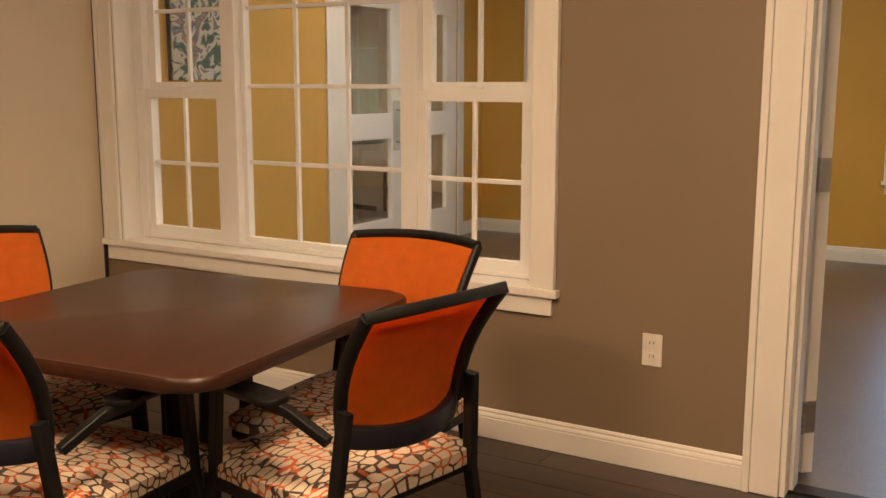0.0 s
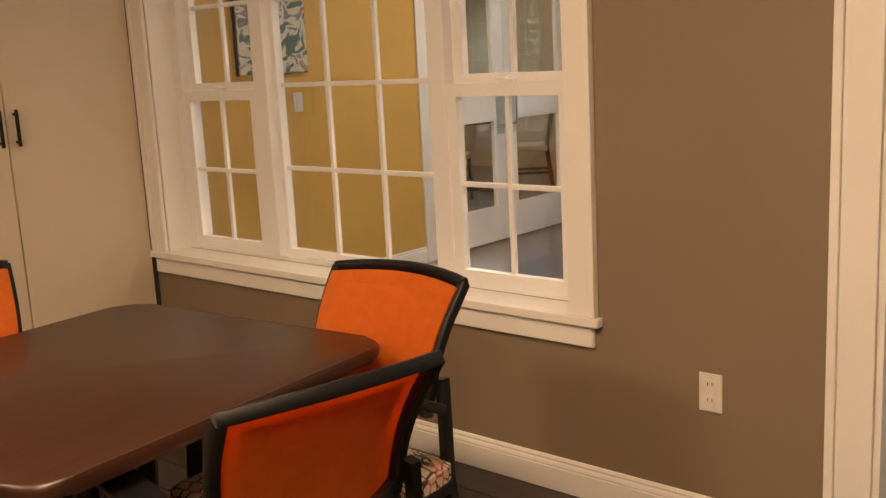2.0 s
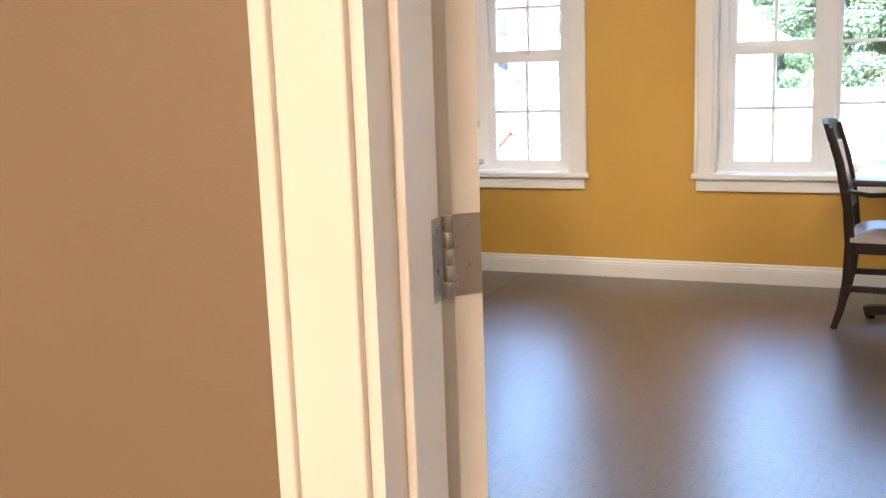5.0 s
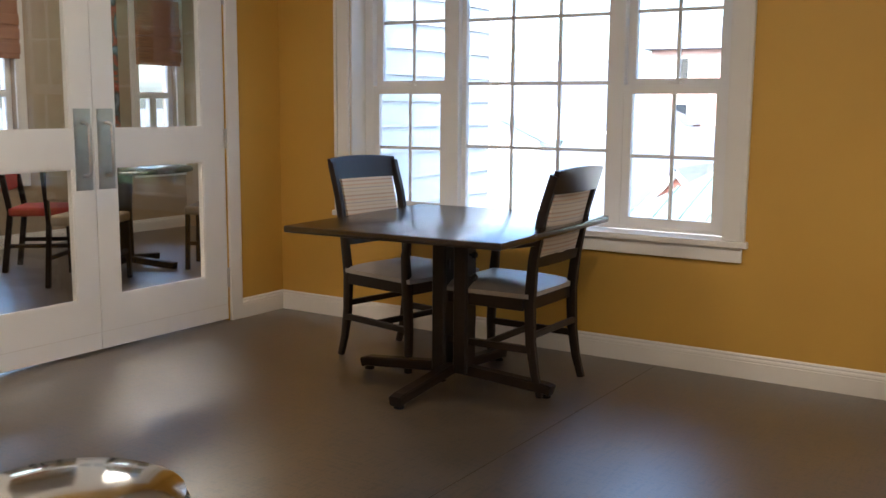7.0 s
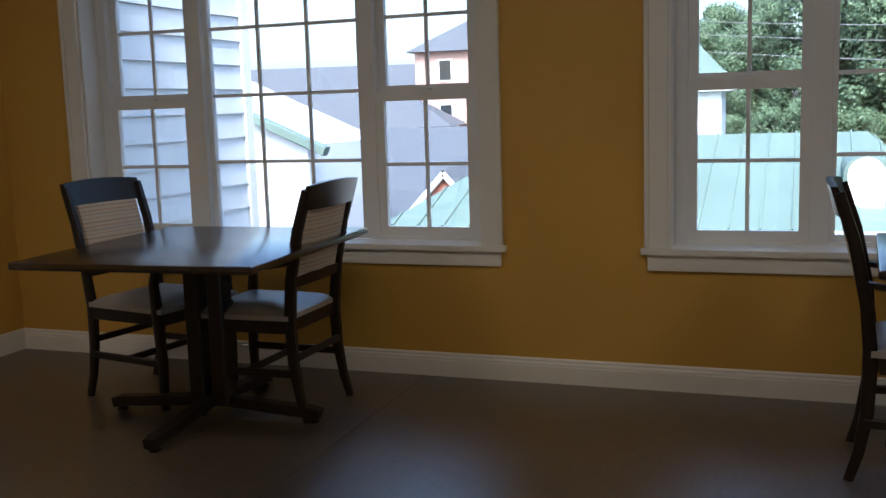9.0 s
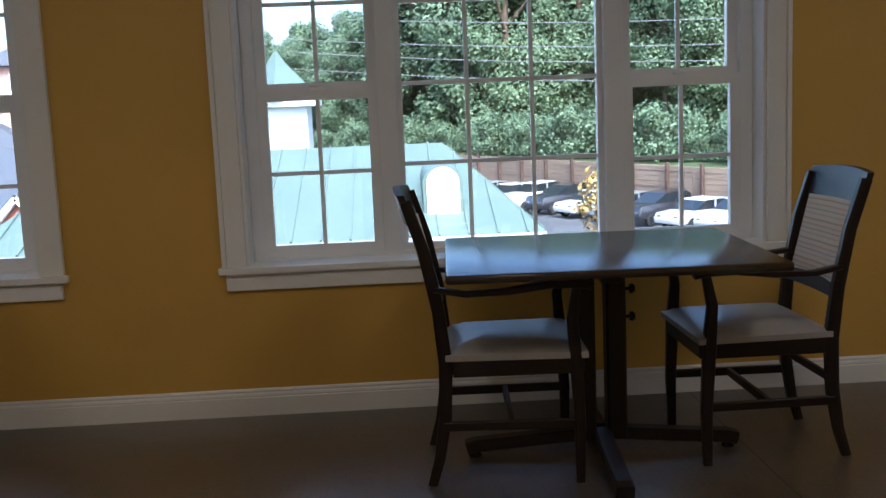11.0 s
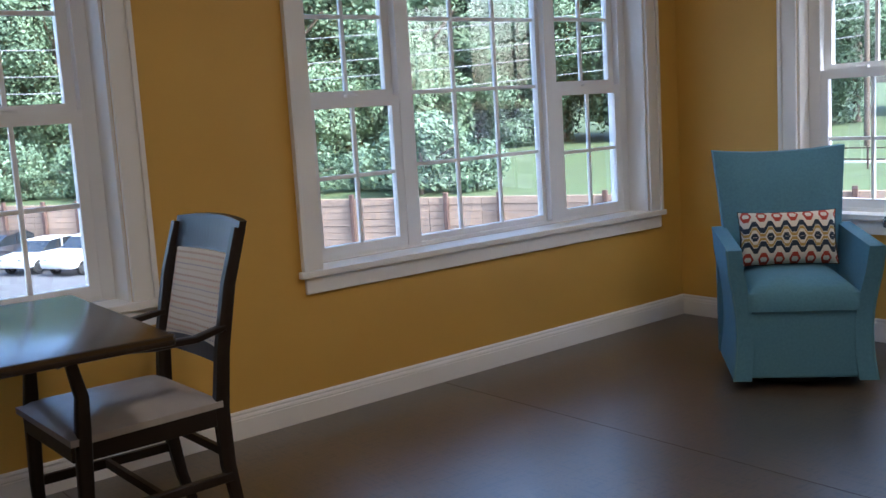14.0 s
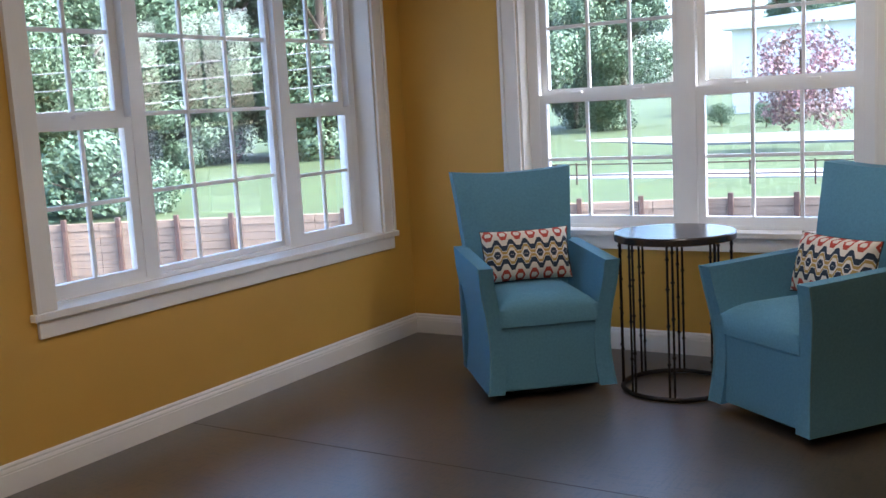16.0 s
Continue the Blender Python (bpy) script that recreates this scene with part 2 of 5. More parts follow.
def stripe_fabric():
    """Cream back fabric woven with thin horizontal bands of red, tan and blue dashes."""
    m = material("striped_back_fabric", (0.66, 0.57, 0.44), 0.85, 0, (0.60, 0.50, 0.38), 50, 2, 0.15, 500)
    nt = m.node_tree
    b = nt.nodes["Principled BSDF"]
    tc = nt.nodes.new("ShaderNodeTexCoord")
    sep = nt.nodes.new("ShaderNodeSeparateXYZ")
    nt.links.new(tc.outputs["Object"], sep.inputs[0])
    z = math_node(nt, "FRACT", math_node(nt, "MULTIPLY", sep.outputs[2], 14.0))
    ramp = nt.nodes.new("ShaderNodeValToRGB")
    ramp.color_ramp.interpolation = "CONSTANT"
    cols = [(0.0, (0.66, 0.58, 0.45)), (0.16, (0.42, 0.24, 0.15)), (0.26, (0.68, 0.60, 0.46)), (0.45, (0.50, 0.37, 0.22)), (0.52, (0.66, 0.57, 0.44)), (0.68, (0.30, 0.25, 0.27)), (0.75, (0.64, 0.55, 0.40)), (0.9, (0.55, 0.30, 0.18))]
    for i, (p, c) in enumerate(cols):
        e = ramp.color_ramp.elements[i] if i < 2 else ramp.color_ramp.elements.new(p)
        e.position, e.color = p, (*c, 1)
    nt.links.new(z, ramp.inputs[0])
    dash = math_node(nt, "GREATER_THAN", math_node(nt, "FRACT", math_node(nt, "MULTIPLY", sep.outputs[1], 55.0)), 0.35)
    mix = nt.nodes.new("ShaderNodeMixRGB")
    nt.links.new(math_node(nt, "MULTIPLY", dash, 0.8), mix.inputs[0])
    nt.links.new(b.inputs["Base Color"].links[0].from_socket, mix.inputs[1])
    nt.links.new(ramp.outputs[0], mix.inputs[2])
    nt.links.new(mix.outputs[0], b.inputs["Base Color"])
    return m


M_STRIPE = stripe_fabric()


def pillow_fabric():
    """White cushion cloth with interlocking hexagon chains in navy, gold and red."""
    m = material("hexagon_chain_fabric", (0.70, 0.64, 0.54), 0.85, 0, (0.64, 0.58, 0.48), 60, 2, 0.2, 500)
    nt = m.node_tree
    b = nt.nodes["Principled BSDF"]
    tc = nt.nodes.new("ShaderNodeTexCoord")
    sep = nt.nodes.new("ShaderNodeSeparateXYZ")
    nt.links.new(tc.outputs["Object"], sep.inputs[0])
    u = math_node(nt, "PINGPONG", math_node(nt, "ADD", sep.outputs[1], 1.0), 0.034)
    # chains: level lines of a shifted zigzag, flattened so that they form elongated hexagons
    zig = math_node(nt, "MULTIPLY", math_node(nt, "MINIMUM", math_node(nt, "MAXIMUM", u, 0.010), 0.026), 1.9)
    lev = math_node(nt, "ADD", math_node(nt, "SUBTRACT", math_node(nt, "PINGPONG", math_node(nt, "ADD", sep.outputs[2], 1.0), 0.1), zig), 1.0)
    f = math_node(nt, "FRACT", math_node(nt, "MULTIPLY", lev, 7.0))
    r = nt.nodes.new("ShaderNodeValToRGB")
    r.color_ramp.interpolation = "CONSTANT"
    navy, white, gold, red = (0.02, 0.035, 0.06, 1), (0.70, 0.64, 0.54, 1), (0.42, 0.27, 0.07, 1), (0.42, 0.055, 0.03, 1)
    for i, (p, c) in enumerate(((0.0, navy), (0.17, white), (0.36, red), (0.50, white), (0.66, navy), (0.78, white), (0.88, gold), (0.97, white))):
        e = r.color_ramp.elements[i] if i < 2 else r.color_ramp.elements.new(p)
        e.position, e.color = p, c
    nt.links.new(f, r.inputs[0])
    nt.links.new(r.outputs[0], b.inputs["Base Color"])
    return m


M_PILLOW = pillow_fabric()
M_FARBRICK = material("weathered_far_brick", (0.40, 0.27, 0.23), 0.8, 0, (0.34, 0.22, 0.19), 1.5, 4)


def art_material(name, cols, scale, dist):
    m = bpy.data.materials.new(name)
    m.use_nodes = True
    nt = m.node_tree
    b = nt.nodes["Principled BSDF"]
    b.inputs["Roughness"].default_value = 0.5
    tc = nt.nodes.new("ShaderNodeTexCoord")
    w = nt.nodes.new("ShaderNodeTexNoise")
    w.inputs["Scale"].default_value, w.inputs["Distortion"].default_value, w.inputs["Detail"].default_value = scale, dist, 2
    mp = nt.nodes.new("ShaderNodeMapping")
    mp.inputs["Rotation"].default_value = (0.8, 0.3, 0.5)
    nt.links.new(tc.outputs["Object"], mp.inputs[0])
    nt.links.new(mp.outputs[0], w.inputs["Vector"])
    r = nt.nodes.new("ShaderNodeValToRGB")
    for i, (p, c) in enumerate(cols):
        e = r.color_ramp.elements[i] if i < 2 else r.color_ramp.elements.new(p)
        e.position, e.color = p, (*c, 1)
    nt.links.new(w.outputs["Fac"], r.inputs[0])
    nt.links.new(r.outputs[0], b.inputs["Base Color"])
    return m


M_ART1 = art_material("leaf_painting_canvas", [(0.28, (0.04, 0.10, 0.09)), (0.42, (0.07, 0.15, 0.13)), (0.46, (0.60, 0.58, 0.50)), (0.55, (0.62, 0.58, 0.48)), (0.57, (0.10, 0.16, 0.26)), (0.70, (0.5, 0.26, 0.12))], 7.0, 1.6)
M_ART2 = art_material("autumn_painting_canvas", [(0.3, (0.30, 0.38, 0.48)), (0.42, (0.05, 0.06, 0.05)), (0.5, (0.42, 0.07, 0.02)), (0.57, (0.08, 0.13, 0.11)), (0.64, (0.45, 0.12, 0.04)), (0.75, (0.5, 0.4, 0.2))], 4.5, 0.6)


# ---- mesh tools ----
def box(bm, x0, y0, z0, x1, y1, z1):
    x0, x1, y0, y1, z0, z1 = min(x0, x1), max(x0, x1), min(y0, y1), max(y0, y1), min(z0, z1), max(z0, z1)
    v = [bm.verts.new(p) for p in ((x0, y0, z0), (x1, y0, z0), (x1, y1, z0), (x0, y1, z0), (x0, y0, z1), (x1, y0, z1), (x1, y1, z1), (x0, y1, z1))]
    for f in ((3, 2, 1, 0), (4, 5, 6, 7), (0, 1, 5, 4), (1, 2, 6, 5), (2, 3, 7, 6), (3, 0, 4, 7)):
        bm.faces.new([v[i] for i in f])
    return v


def boxes(*rows, bevel=0.0):
    bm = bmesh.new()
    for r in rows:
        box(bm, *r)
    if bevel:
        bmesh.ops.bevel(bm, geom=list(bm.edges), offset=bevel, segments=2, profile=0.5, affect="EDGES", clamp_overlap=True)
    return bm


def sweep(bm, pts, w, d, side=(1, 0, 0), taper=None):
    """A bar of w x d along the points; side is the direction of w."""
    rings = []
    n = len(pts)
    for i, p in enumerate(pts):
        p = Vector(p)
        t = (Vector(pts[min(i + 1, n - 1)]) - Vector(pts[max(i - 1, 0)])).normalized()
        s = Vector(side)
        s = (s - t * s.dot(t)).normalized()
        u = t.cross(s)
        k = taper[i] if taper else 1.0
        c = 0.22
        ring = []
        for a, b in ((-1, -1 + c), (-1 + c, -1), (1 - c, -1), (1, -1 + c), (1, 1 - c), (1 - c, 1), (-1 + c, 1), (-1, 1 - c)):
            ring.append(bm.verts.new(p + s * (a * w / 2 * k) + u * (b * d / 2 * k)))
        rings.append(ring)
    for a, b in zip(rings, rings[1:]):
        for i in range(8):
            bm.faces.new((a[i], a[(i + 1) % 8], b[(i + 1) % 8], b[i]))
    bm.faces.new(list(reversed(rings[0])))
    bm.faces.new(rings[-1])
    return bm


def bar(pts, w, d, side=(1, 0, 0), taper=None):
    return sweep(bmesh.new(), pts, w, d, side, taper)


def lathe(profile, seg=24, centre=(0, 0)):
    """A turned solid from (radius, height) pairs."""
    bm = bmesh.new()
    rings = []
    for r, z in profile:
        rings.append([bm.verts.new((centre[0] + r * math.cos(2 * math.pi * i / seg), centre[1] + r * math.sin(2 * math.pi * i / seg), z)) for i in range(seg)])
    for a, b in zip(rings, rings[1:]):
        for i in range(seg):
            bm.faces.new((a[i], a[(i + 1) % seg], b[(i + 1) % seg], b[i]))
    bm.faces.new(list(reversed(rings[0])))
    bm.faces.new(rings[-1])
    return bm


def tube(bm, pts, r, seg=8):
    rings = []
    n = len(pts)
    for i, p in enumerate(pts):
        t = (Vector(pts[min(i + 1, n - 1)]) - Vector(pts[max(i - 1, 0)])).normalized()
        s = t.orthogonal().normalized() if abs(t.z) < 0.95 else Vector((1, 0, 0))
        if abs(t.z) < 0.95:
            s = t.cross(Vector((0, 0, 1))).normalized()
        u = t.cross(s)
        rings.append([bm.verts.new(Vector(p) + (s * math.cos(2 * math.pi * k / seg) + u * math.sin(2 * math.pi * k / seg)) * r) for k in range(seg)])
    for a, b in zip(rings, rings[1:]):
        for k in range(seg):
            bm.faces.new((a[k], a[(k + 1) % seg], b[(k + 1) % seg], b[k]))
    bm.faces.new(list(reversed(rings[0])))
    bm.faces.new(rings[-1])
    return bm


def prism(poly, axis, a, b):
    """A polygon in the plane across an axis, drawn out from a to b. axis x: (y, z); y: (x, z); z: (x, y)."""
    bm = bmesh.new()

    def at(p, v):
        return {"x": (v, p[0], p[1]), "y": (p[0], v, p[1]), "z": (p[0], p[1], v)}[axis]
    lo, hi = [bm.verts.new(at(p, a)) for p in poly], [bm.verts.new(at(p, b)) for p in poly]
    n = len(poly)
    bm.faces.new(lo)
    bm.faces.new(list(reversed(hi)))
    for i in range(n):
        bm.faces.new((lo[(i + 1) % n], lo[i], hi[i], hi[(i + 1) % n]))
    return bm


def grid_solid(fn, nu, nv):
    """A closed cushion-like surface: fn(u, v) gives front and back points for u, v in 0..1."""
    bm = bmesh.new()
    f, b = {}, {}
    for i in range(nu + 1):
        for j in range(nv + 1):
            p, q = fn(i / nu, j / nv)
            f[i, j], b[i, j] = bm.verts.new(p), bm.verts.new(q)
    for i in range(nu):
        for j in range(nv):
            bm.faces.new((f[i, j], f[i + 1, j], f[i + 1, j + 1], f[i, j + 1]))
            bm.faces.new((b[i, j], b[i, j + 1], b[i + 1, j + 1], b[i + 1, j]))
    for i in range(nu):
        bm.faces.new((f[i, 0], b[i, 0], b[i + 1, 0], f[i + 1, 0]))
        bm.faces.new((f[i, nv], f[i + 1, nv], b[i + 1, nv], b[i, nv]))
    for j in range(nv):
        bm.faces.new((f[0, j], f[0, j + 1], b[0, j + 1], b[0, j]))
        bm.faces.new((f[nu, j], b[nu, j], b[nu, j + 1], f[nu, j + 1]))
    return bm


def part(name, bm, mat, parent=None, label="", smooth=None):
    """Links a bmesh as one mesh object under a thing or under a part."""
    bmesh.ops.recalc_face_normals(bm, faces=list(bm.faces))
    me = bpy.data.meshes.new(name)
    bm.to_mesh(me)
    bm.free()
    me.materials.append(mat)
    if smooth:
        me.shade_smooth()
        me.set_sharp_from_angle(angle=radians(smooth))
    ob = new(name, me)
    if parent:
        ob.parent = parent
    if label:
        ob["label"] = label
    return ob


def thing(name, label, category, group="", kind="", at=None):
    ob = new(name)
    ob.empty_display_size = 0.1
    if at is not None:
        ob.matrix_world = at
    return tagged(ob, label, category, group, kind)


def structure(name, bm, mat, label, category, smooth=None):
    return tagged(part(name, bm, mat, None, "", smooth), label, category, "", "structure")


# ---- the setting ----
YA, XC, XD = 3.6, -2.84, 6.27        # window wall, french door wall, end wall
YB, YY = -1.30, -1.11              # grey side and yellow side of the partition
CEIL = 2.75
ZI = -0.025                           # the inner window sits a little lower
BACK = -6.2
XG = -2.21                            # cabinet fronts


def wall_x(x0, x1, y0, y1, z1, holes):
    """A wall that runs along x with holes (xa, xb, za, zb)."""
    rows, at = [], x0
    for xa, xb, za, zb in sorted(holes):
        rows.append((at, y0, 0, xa, y1, z1))
        if za > 0:
            rows.append((xa, y0, 0, xb, y1, za))
        rows.append((xa, y0, zb, xb, y1, z1))
        at = xb
    rows.append((at, y0, 0, x1, y1, z1))
    return boxes(*rows)


def wall_y(y0, y1, x0, x1, z1, holes):
    rows, at = [], y0
    for ya, yb, za, zb in sorted(holes):
        rows.append((x0, at, 0, x1, ya, z1))
        if za > 0:
            rows.append((x0, ya, 0, x1, yb, za))
        rows.append((x0, ya, zb, x1, yb, z1))
        at = yb
    rows.append((x0, at, 0, x1, y1, z1))
    return boxes(*rows)


W_CENTRES = (-1.2, 1.845, 4.885)
HW = 1.10                             # half of a triple window's opening
Z0, Z1 = 0.61, 2.13
structure("wall_north", wall_x(XC - 0.14, XD + 0.25, YA, YA + 0.25, CEIL, [(c - HW, c + HW, Z0, Z1) for c in W_CENTRES]), M_YELLOW, "golden yellow painted outer wall with three triple windows", "wall")
D0, D1 = 1.034, 2.84
structure("wall_east", wall_y(BACK, YA, XD, XD + 0.25, CEIL, [(D0, D1, Z0, Z1)]), M_YELLOW, "golden yellow painted end wall with a twin window", "wall")
F0, F1, FT = 1.354, 3.14, 2.10
structure("wall_west", wall_y(YY, YA, XC - 0.14, XC, CEIL, [(F0, F1, 0, FT)]), M_YELLOW, "golden yellow painted wall around glazed double doors", "wall")
IC = -1.005
DJ0, DJ1, DT = 1.022, 2.02, 2.08
bmid = 0.5 * (YB + YY)
part_holes = [(IC - HW, IC + HW, Z0 + ZI, Z1 + ZI), (DJ0, DJ1, 0, DT)]
structure("wall_partition_taupe", wall_x(XG - 0.02, XD, YB, bmid, CEIL, part_holes), M_GREY, "taupe painted partition wall with an inner window", "wall")
structure("wall_partition_yellow", wall_x(XC, XD, bmid, YY, CEIL, part_holes), M_YELLOW, "yellow painted far side of the partition wall", "wall")
structure("wall_south", boxes((XG - 0.8, BACK - 0.2, 0, XD, BACK, CEIL)), M_GREY, "taupe painted back wall of the meeting room", "wall")
structure("wall_cabinet_end", boxes((XG - 0.8, BACK, 0, XG - 0.62, YB, CEIL)), M_GREY, "taupe wall behind the cabinets", "wall")
structure("wall_meeting_east", boxes((3.6, BACK, 0, 3.75, YB, CEIL)), M_GREY, "taupe painted side wall of the meeting room", "wall")
structure("ceiling", boxes((XC - 0.14, YY, CEIL, XD + 0.25, YA + 0.25, CEIL + 0.15)), M_CEIL, "flat white painted ceiling of the sunny room", "ceiling")
structure("ceiling_meeting_room", boxes((XG - 0.8, BACK - 0.2, CEIL, XD, YY, CEIL + 0.15)), M_CEIL, "flat white painted ceiling of the meeting room", "ceiling")
structure("floor", boxes((XC - 0.14, bmid, -0.2, XD + 0.25, YA + 0.25, 0)), M_FLOOR, "brown woven-look sheet vinyl floor with a satin sheen", "floor")
sub = structure("floor_meeting_room", boxes((XG - 0.8, BACK - 0.2, -0.2, XD, bmid, -0.006)), M_DARK, "dark wood plank floor of the meeting room", "floor")
structure("threshold", boxes((DJ0, bmid - 0.04, 0.0, DJ1, bmid + 0.04, 0.006), bevel=0.002), M_BRONZE, "thin dark metal strip between two floors", "threshold")
seam = structure("floor_seam", boxes((-0.4, YY + 0.2, 0.0005, -0.396, YA - 0.03, 0.0012), (2.6, YY + 0.2, 0.0005, 2.604, YA - 0.03, 0.0012), (4.4, YY + 0.2, 0.0005, 4.404, YA - 0.03, 0.0012)), M_SEAM, "fine joints between sheets of vinyl flooring", "floor joint")

BASE_P = [(0, 0), (0.016, 0), (0.016, 0.088), (0.013, 0.092), (0.015, 0.098), (0.012, 0.106), (0.007, 0.112), (0.009, 0.120), (0.004, 0.128), (0, 0.130)]
BASE_P = [(p, z * 0.89) for p, z in BASE_P]


def baseboard(axis, face, sign, a, b):
    """A moulded baseboard on a wall face; sign: the way it stands out."""
    return prism([(face + sign * p, z) for p, z in BASE_P], axis, a, b)


base_rows = [("x", YA, -1, XC, XD), ("y", XD, -1, YY, YA), ("y", XC, 1, F1 + 0.095, YA), ("y", XC, 1, YY, F0 - 0.095), ("x", YY, 1, XC, DJ0 - 0.121), ("x", YY, 1, DJ1 + 0.121, XD), ("x", YB, -1, XG, DJ0 - 0.121), ("x", YB, -1, DJ1 + 0.121, 3.6)]
for k, (ax, face, sg, a, b) in enumerate(base_rows):
    bm = prism([(face + sg * p, z) for p, z in BASE_P], ax, a, b)
    structure("baseboard_%d" % (k + 1), bm, M_WHITE, "moulded white baseboard along the wall", "baseboard")


# ---- windows, built in a frame of their own: x along the wall, -y into the room, then placed ----
def grille(parent, x0, x1, z0, z1, cols, rows, y, name="pane"):
    """Glass of one sash with its muntins: each pane a part."""
    w, g = 0.018, 0.009
    for i in range(1, cols):
        x = x0 + (x1 - x0) * i / cols
        part("muntin", boxes((x - g, y - 0.010, z0, x + g, y + 0.010, z1), bevel=0.003), M_SASH, parent)
    for j in range(1, rows):
        z = z0 + (z1 - z0) * j / rows
        for i in range(cols):
            xa, xb = x0 + (x1 - x0) * i / cols + (g if i else 0), x0 + (x1 - x0) * (i + 1) / cols - (g if i < cols - 1 else 0)
            part("muntin", boxes((xa, y - 0.010, z - g, xb, y + 0.010, z + g), bevel=0.003), M_SASH, parent)
    p = part("pane", boxes((x0 - 0.004, y - 0.002, z0 - 0.004, x1 + 0.004, y + 0.002, z1 + 0.004)), M_GLASS, parent)
    p.visible_shadow = False


def sash(win, name, x0, x1, z0, z1, cols, rows, y, rail=0.05, stile=0.045):
    f = part(name, boxes((x0, y - 0.018, z0, x0 + stile, y + 0.018, z1), (x1 - stile, y - 0.018, z0, x1, y + 0.018, z1),
                         (x0 + stile, y - 0.018, z0, x1 - stile, y + 0.018, z0 + rail), (x0 + stile, y - 0.018, z1 - rail, x1 - stile, y + 0.018, z1)), M_SASH, win)
    grille(f, x0 + stile, x1 - stile, z0 + rail, z1 - rail, cols, rows, y)
    return f


def trim(win, hw, z0, z1, y_face, label=""):
    """Casing, stool and apron on a room side. y_face: the wall face, the room on its -y side."""
    c = 0.10
    for s in (-1, 1):
        part("casing", boxes((s * hw, y_face - 0.018, z0 + 0.03, s * (hw + c - 0.02), y_face, z1 + c), (s * (hw + c - 0.02), y_face - 0.028, z0 + 0.03, s * (hw + c), y_face, z1 + c), bevel=0.003), M_WHITE, win)
    part("casing", boxes((-hw, y_face - 0.018, z1, hw, y_face, z1 + c), bevel=0.003), M_WHITE, win)
    part("apron", boxes((-hw - c + 0.012, y_face - 0.018, z0 - 0.07, hw + c - 0.012, y_face, z0), bevel=0.004), M_WHITE, win)


def triple_window(name, label, at, depth=0.13, both=False, thick=0.25):
    win = thing(name, label, "window", "", "structure", at)
    z0, z1, hw = Z0, Z1, HW
    trim(win, hw, z0, z1, 0.0)
    part("window_sill", boxes((-hw - 0.115, -0.035, z0, hw + 0.115, 0.0, z0 + 0.03), (-hw, 0.0, z0, hw, depth, z0 + 0.03), bevel=0.004), M_WHITE, win, "white painted window stool")
    for s in (-1, 1):
        part("jamb", boxes((s * (hw - 0.012), 0.001, z0 + 0.03, s * hw, thick, z1)), M_WHITE, win)
    part("head", boxes((-hw + 0.012, 0.001, z1 - 0.012, hw - 0.012, thick, z1)), M_WHITE, win)
    y = depth + 0.02
    a, b = z0 + 0.03, z1 - 0.012
    # outer frame and two mullions
    part("window_frame", boxes((-hw + 0.012, depth, a, -hw + 0.066, depth + 0.09, b), (hw - 0.066, depth, a, hw - 0.012, depth + 0.09, b),
                               (-hw + 0.066, depth + 0.002, a, hw - 0.066, depth + 0.09, a + 0.018), (-hw + 0.066, depth + 0.002, b - 0.03, hw - 0.066, depth + 0.09, b),
                               (-0.525, depth - 0.004, a + 0.018, -0.445, depth + 0.09, b - 0.03), (0.445, depth - 0.004, a + 0.018, 0.525, depth + 0.09, b - 0.03), bevel=0.002), M_SASH, win)
    mid = 1.36
    for s in (-1, 1):
        x0, x1 = (-hw + 0.066, -0.525) if s < 0 else (0.525, hw - 0.066)
        low = sash(win, "lower_sash", x0, x1, a + 0.018, mid, 2, 2, y, 0.045, 0.042)
        part("sash_lock", boxes(((x0 + x1) / 2 - 0.03, y - 0.016, mid, (x0 + x1) / 2 + 0.03, y + 0.012, mid + 0.012), ((x0 + x1) / 2 - 0.035, y - 0.024, mid + 0.012, (x0 + x1) / 2 + 0.012, y - 0.010, mid + 0.018), bevel=0.003), M_SASH, low)
        sash(win, "upper_sash", x0, x1, mid - 0.01, b - 0.03, 2, 2, y + 0.04, 0.04, 0.042)
    fixed = part("fixed_sash", boxes((-0.445, y + 0.015, a + 0.018, -0.42, y + 0.055, b - 0.03), (0.42, y + 0.015, a + 0.018, 0.445, y + 0.055, b - 0.03),
                                     (-0.42, y + 0.015, a + 0.018, 0.42, y + 0.055, a + 0.045), (-0.42, y + 0.015, b - 0.06, 0.42, y + 0.055, b - 0.03)), M_SASH, win)
    grille(fixed, -0.42, 0.42, a + 0.045, b - 0.06, 3, 4, y + 0.04)
    if both:
        for s in (-1, 1):
            part("casing", boxes((s * hw, thick, z0, s * (hw + 0.1), thick + 0.018, z1 + 0.1), bevel=0.003), M_WHITE, win)
        part("casing", boxes((-hw, thick, z1, hw, thick + 0.018, z1 + 0.1), bevel=0.003), M_WHITE, win)
        part("apron", boxes((-hw - 0.1, thick, z0 - 0.09, hw + 0.1, thick + 0.018, z0), bevel=0.003), M_WHITE, win)
    return win


for k, c in enumerate(W_CENTRES):
    triple_window("window_%d" % (k + 1), "white triple window with divided panes and a deep sill", pose(c, YA, 0))
triple_window("window_4", "white inner triple window between two rooms", pose(IC, YB, ZI), 0.115, True, YY - YB)


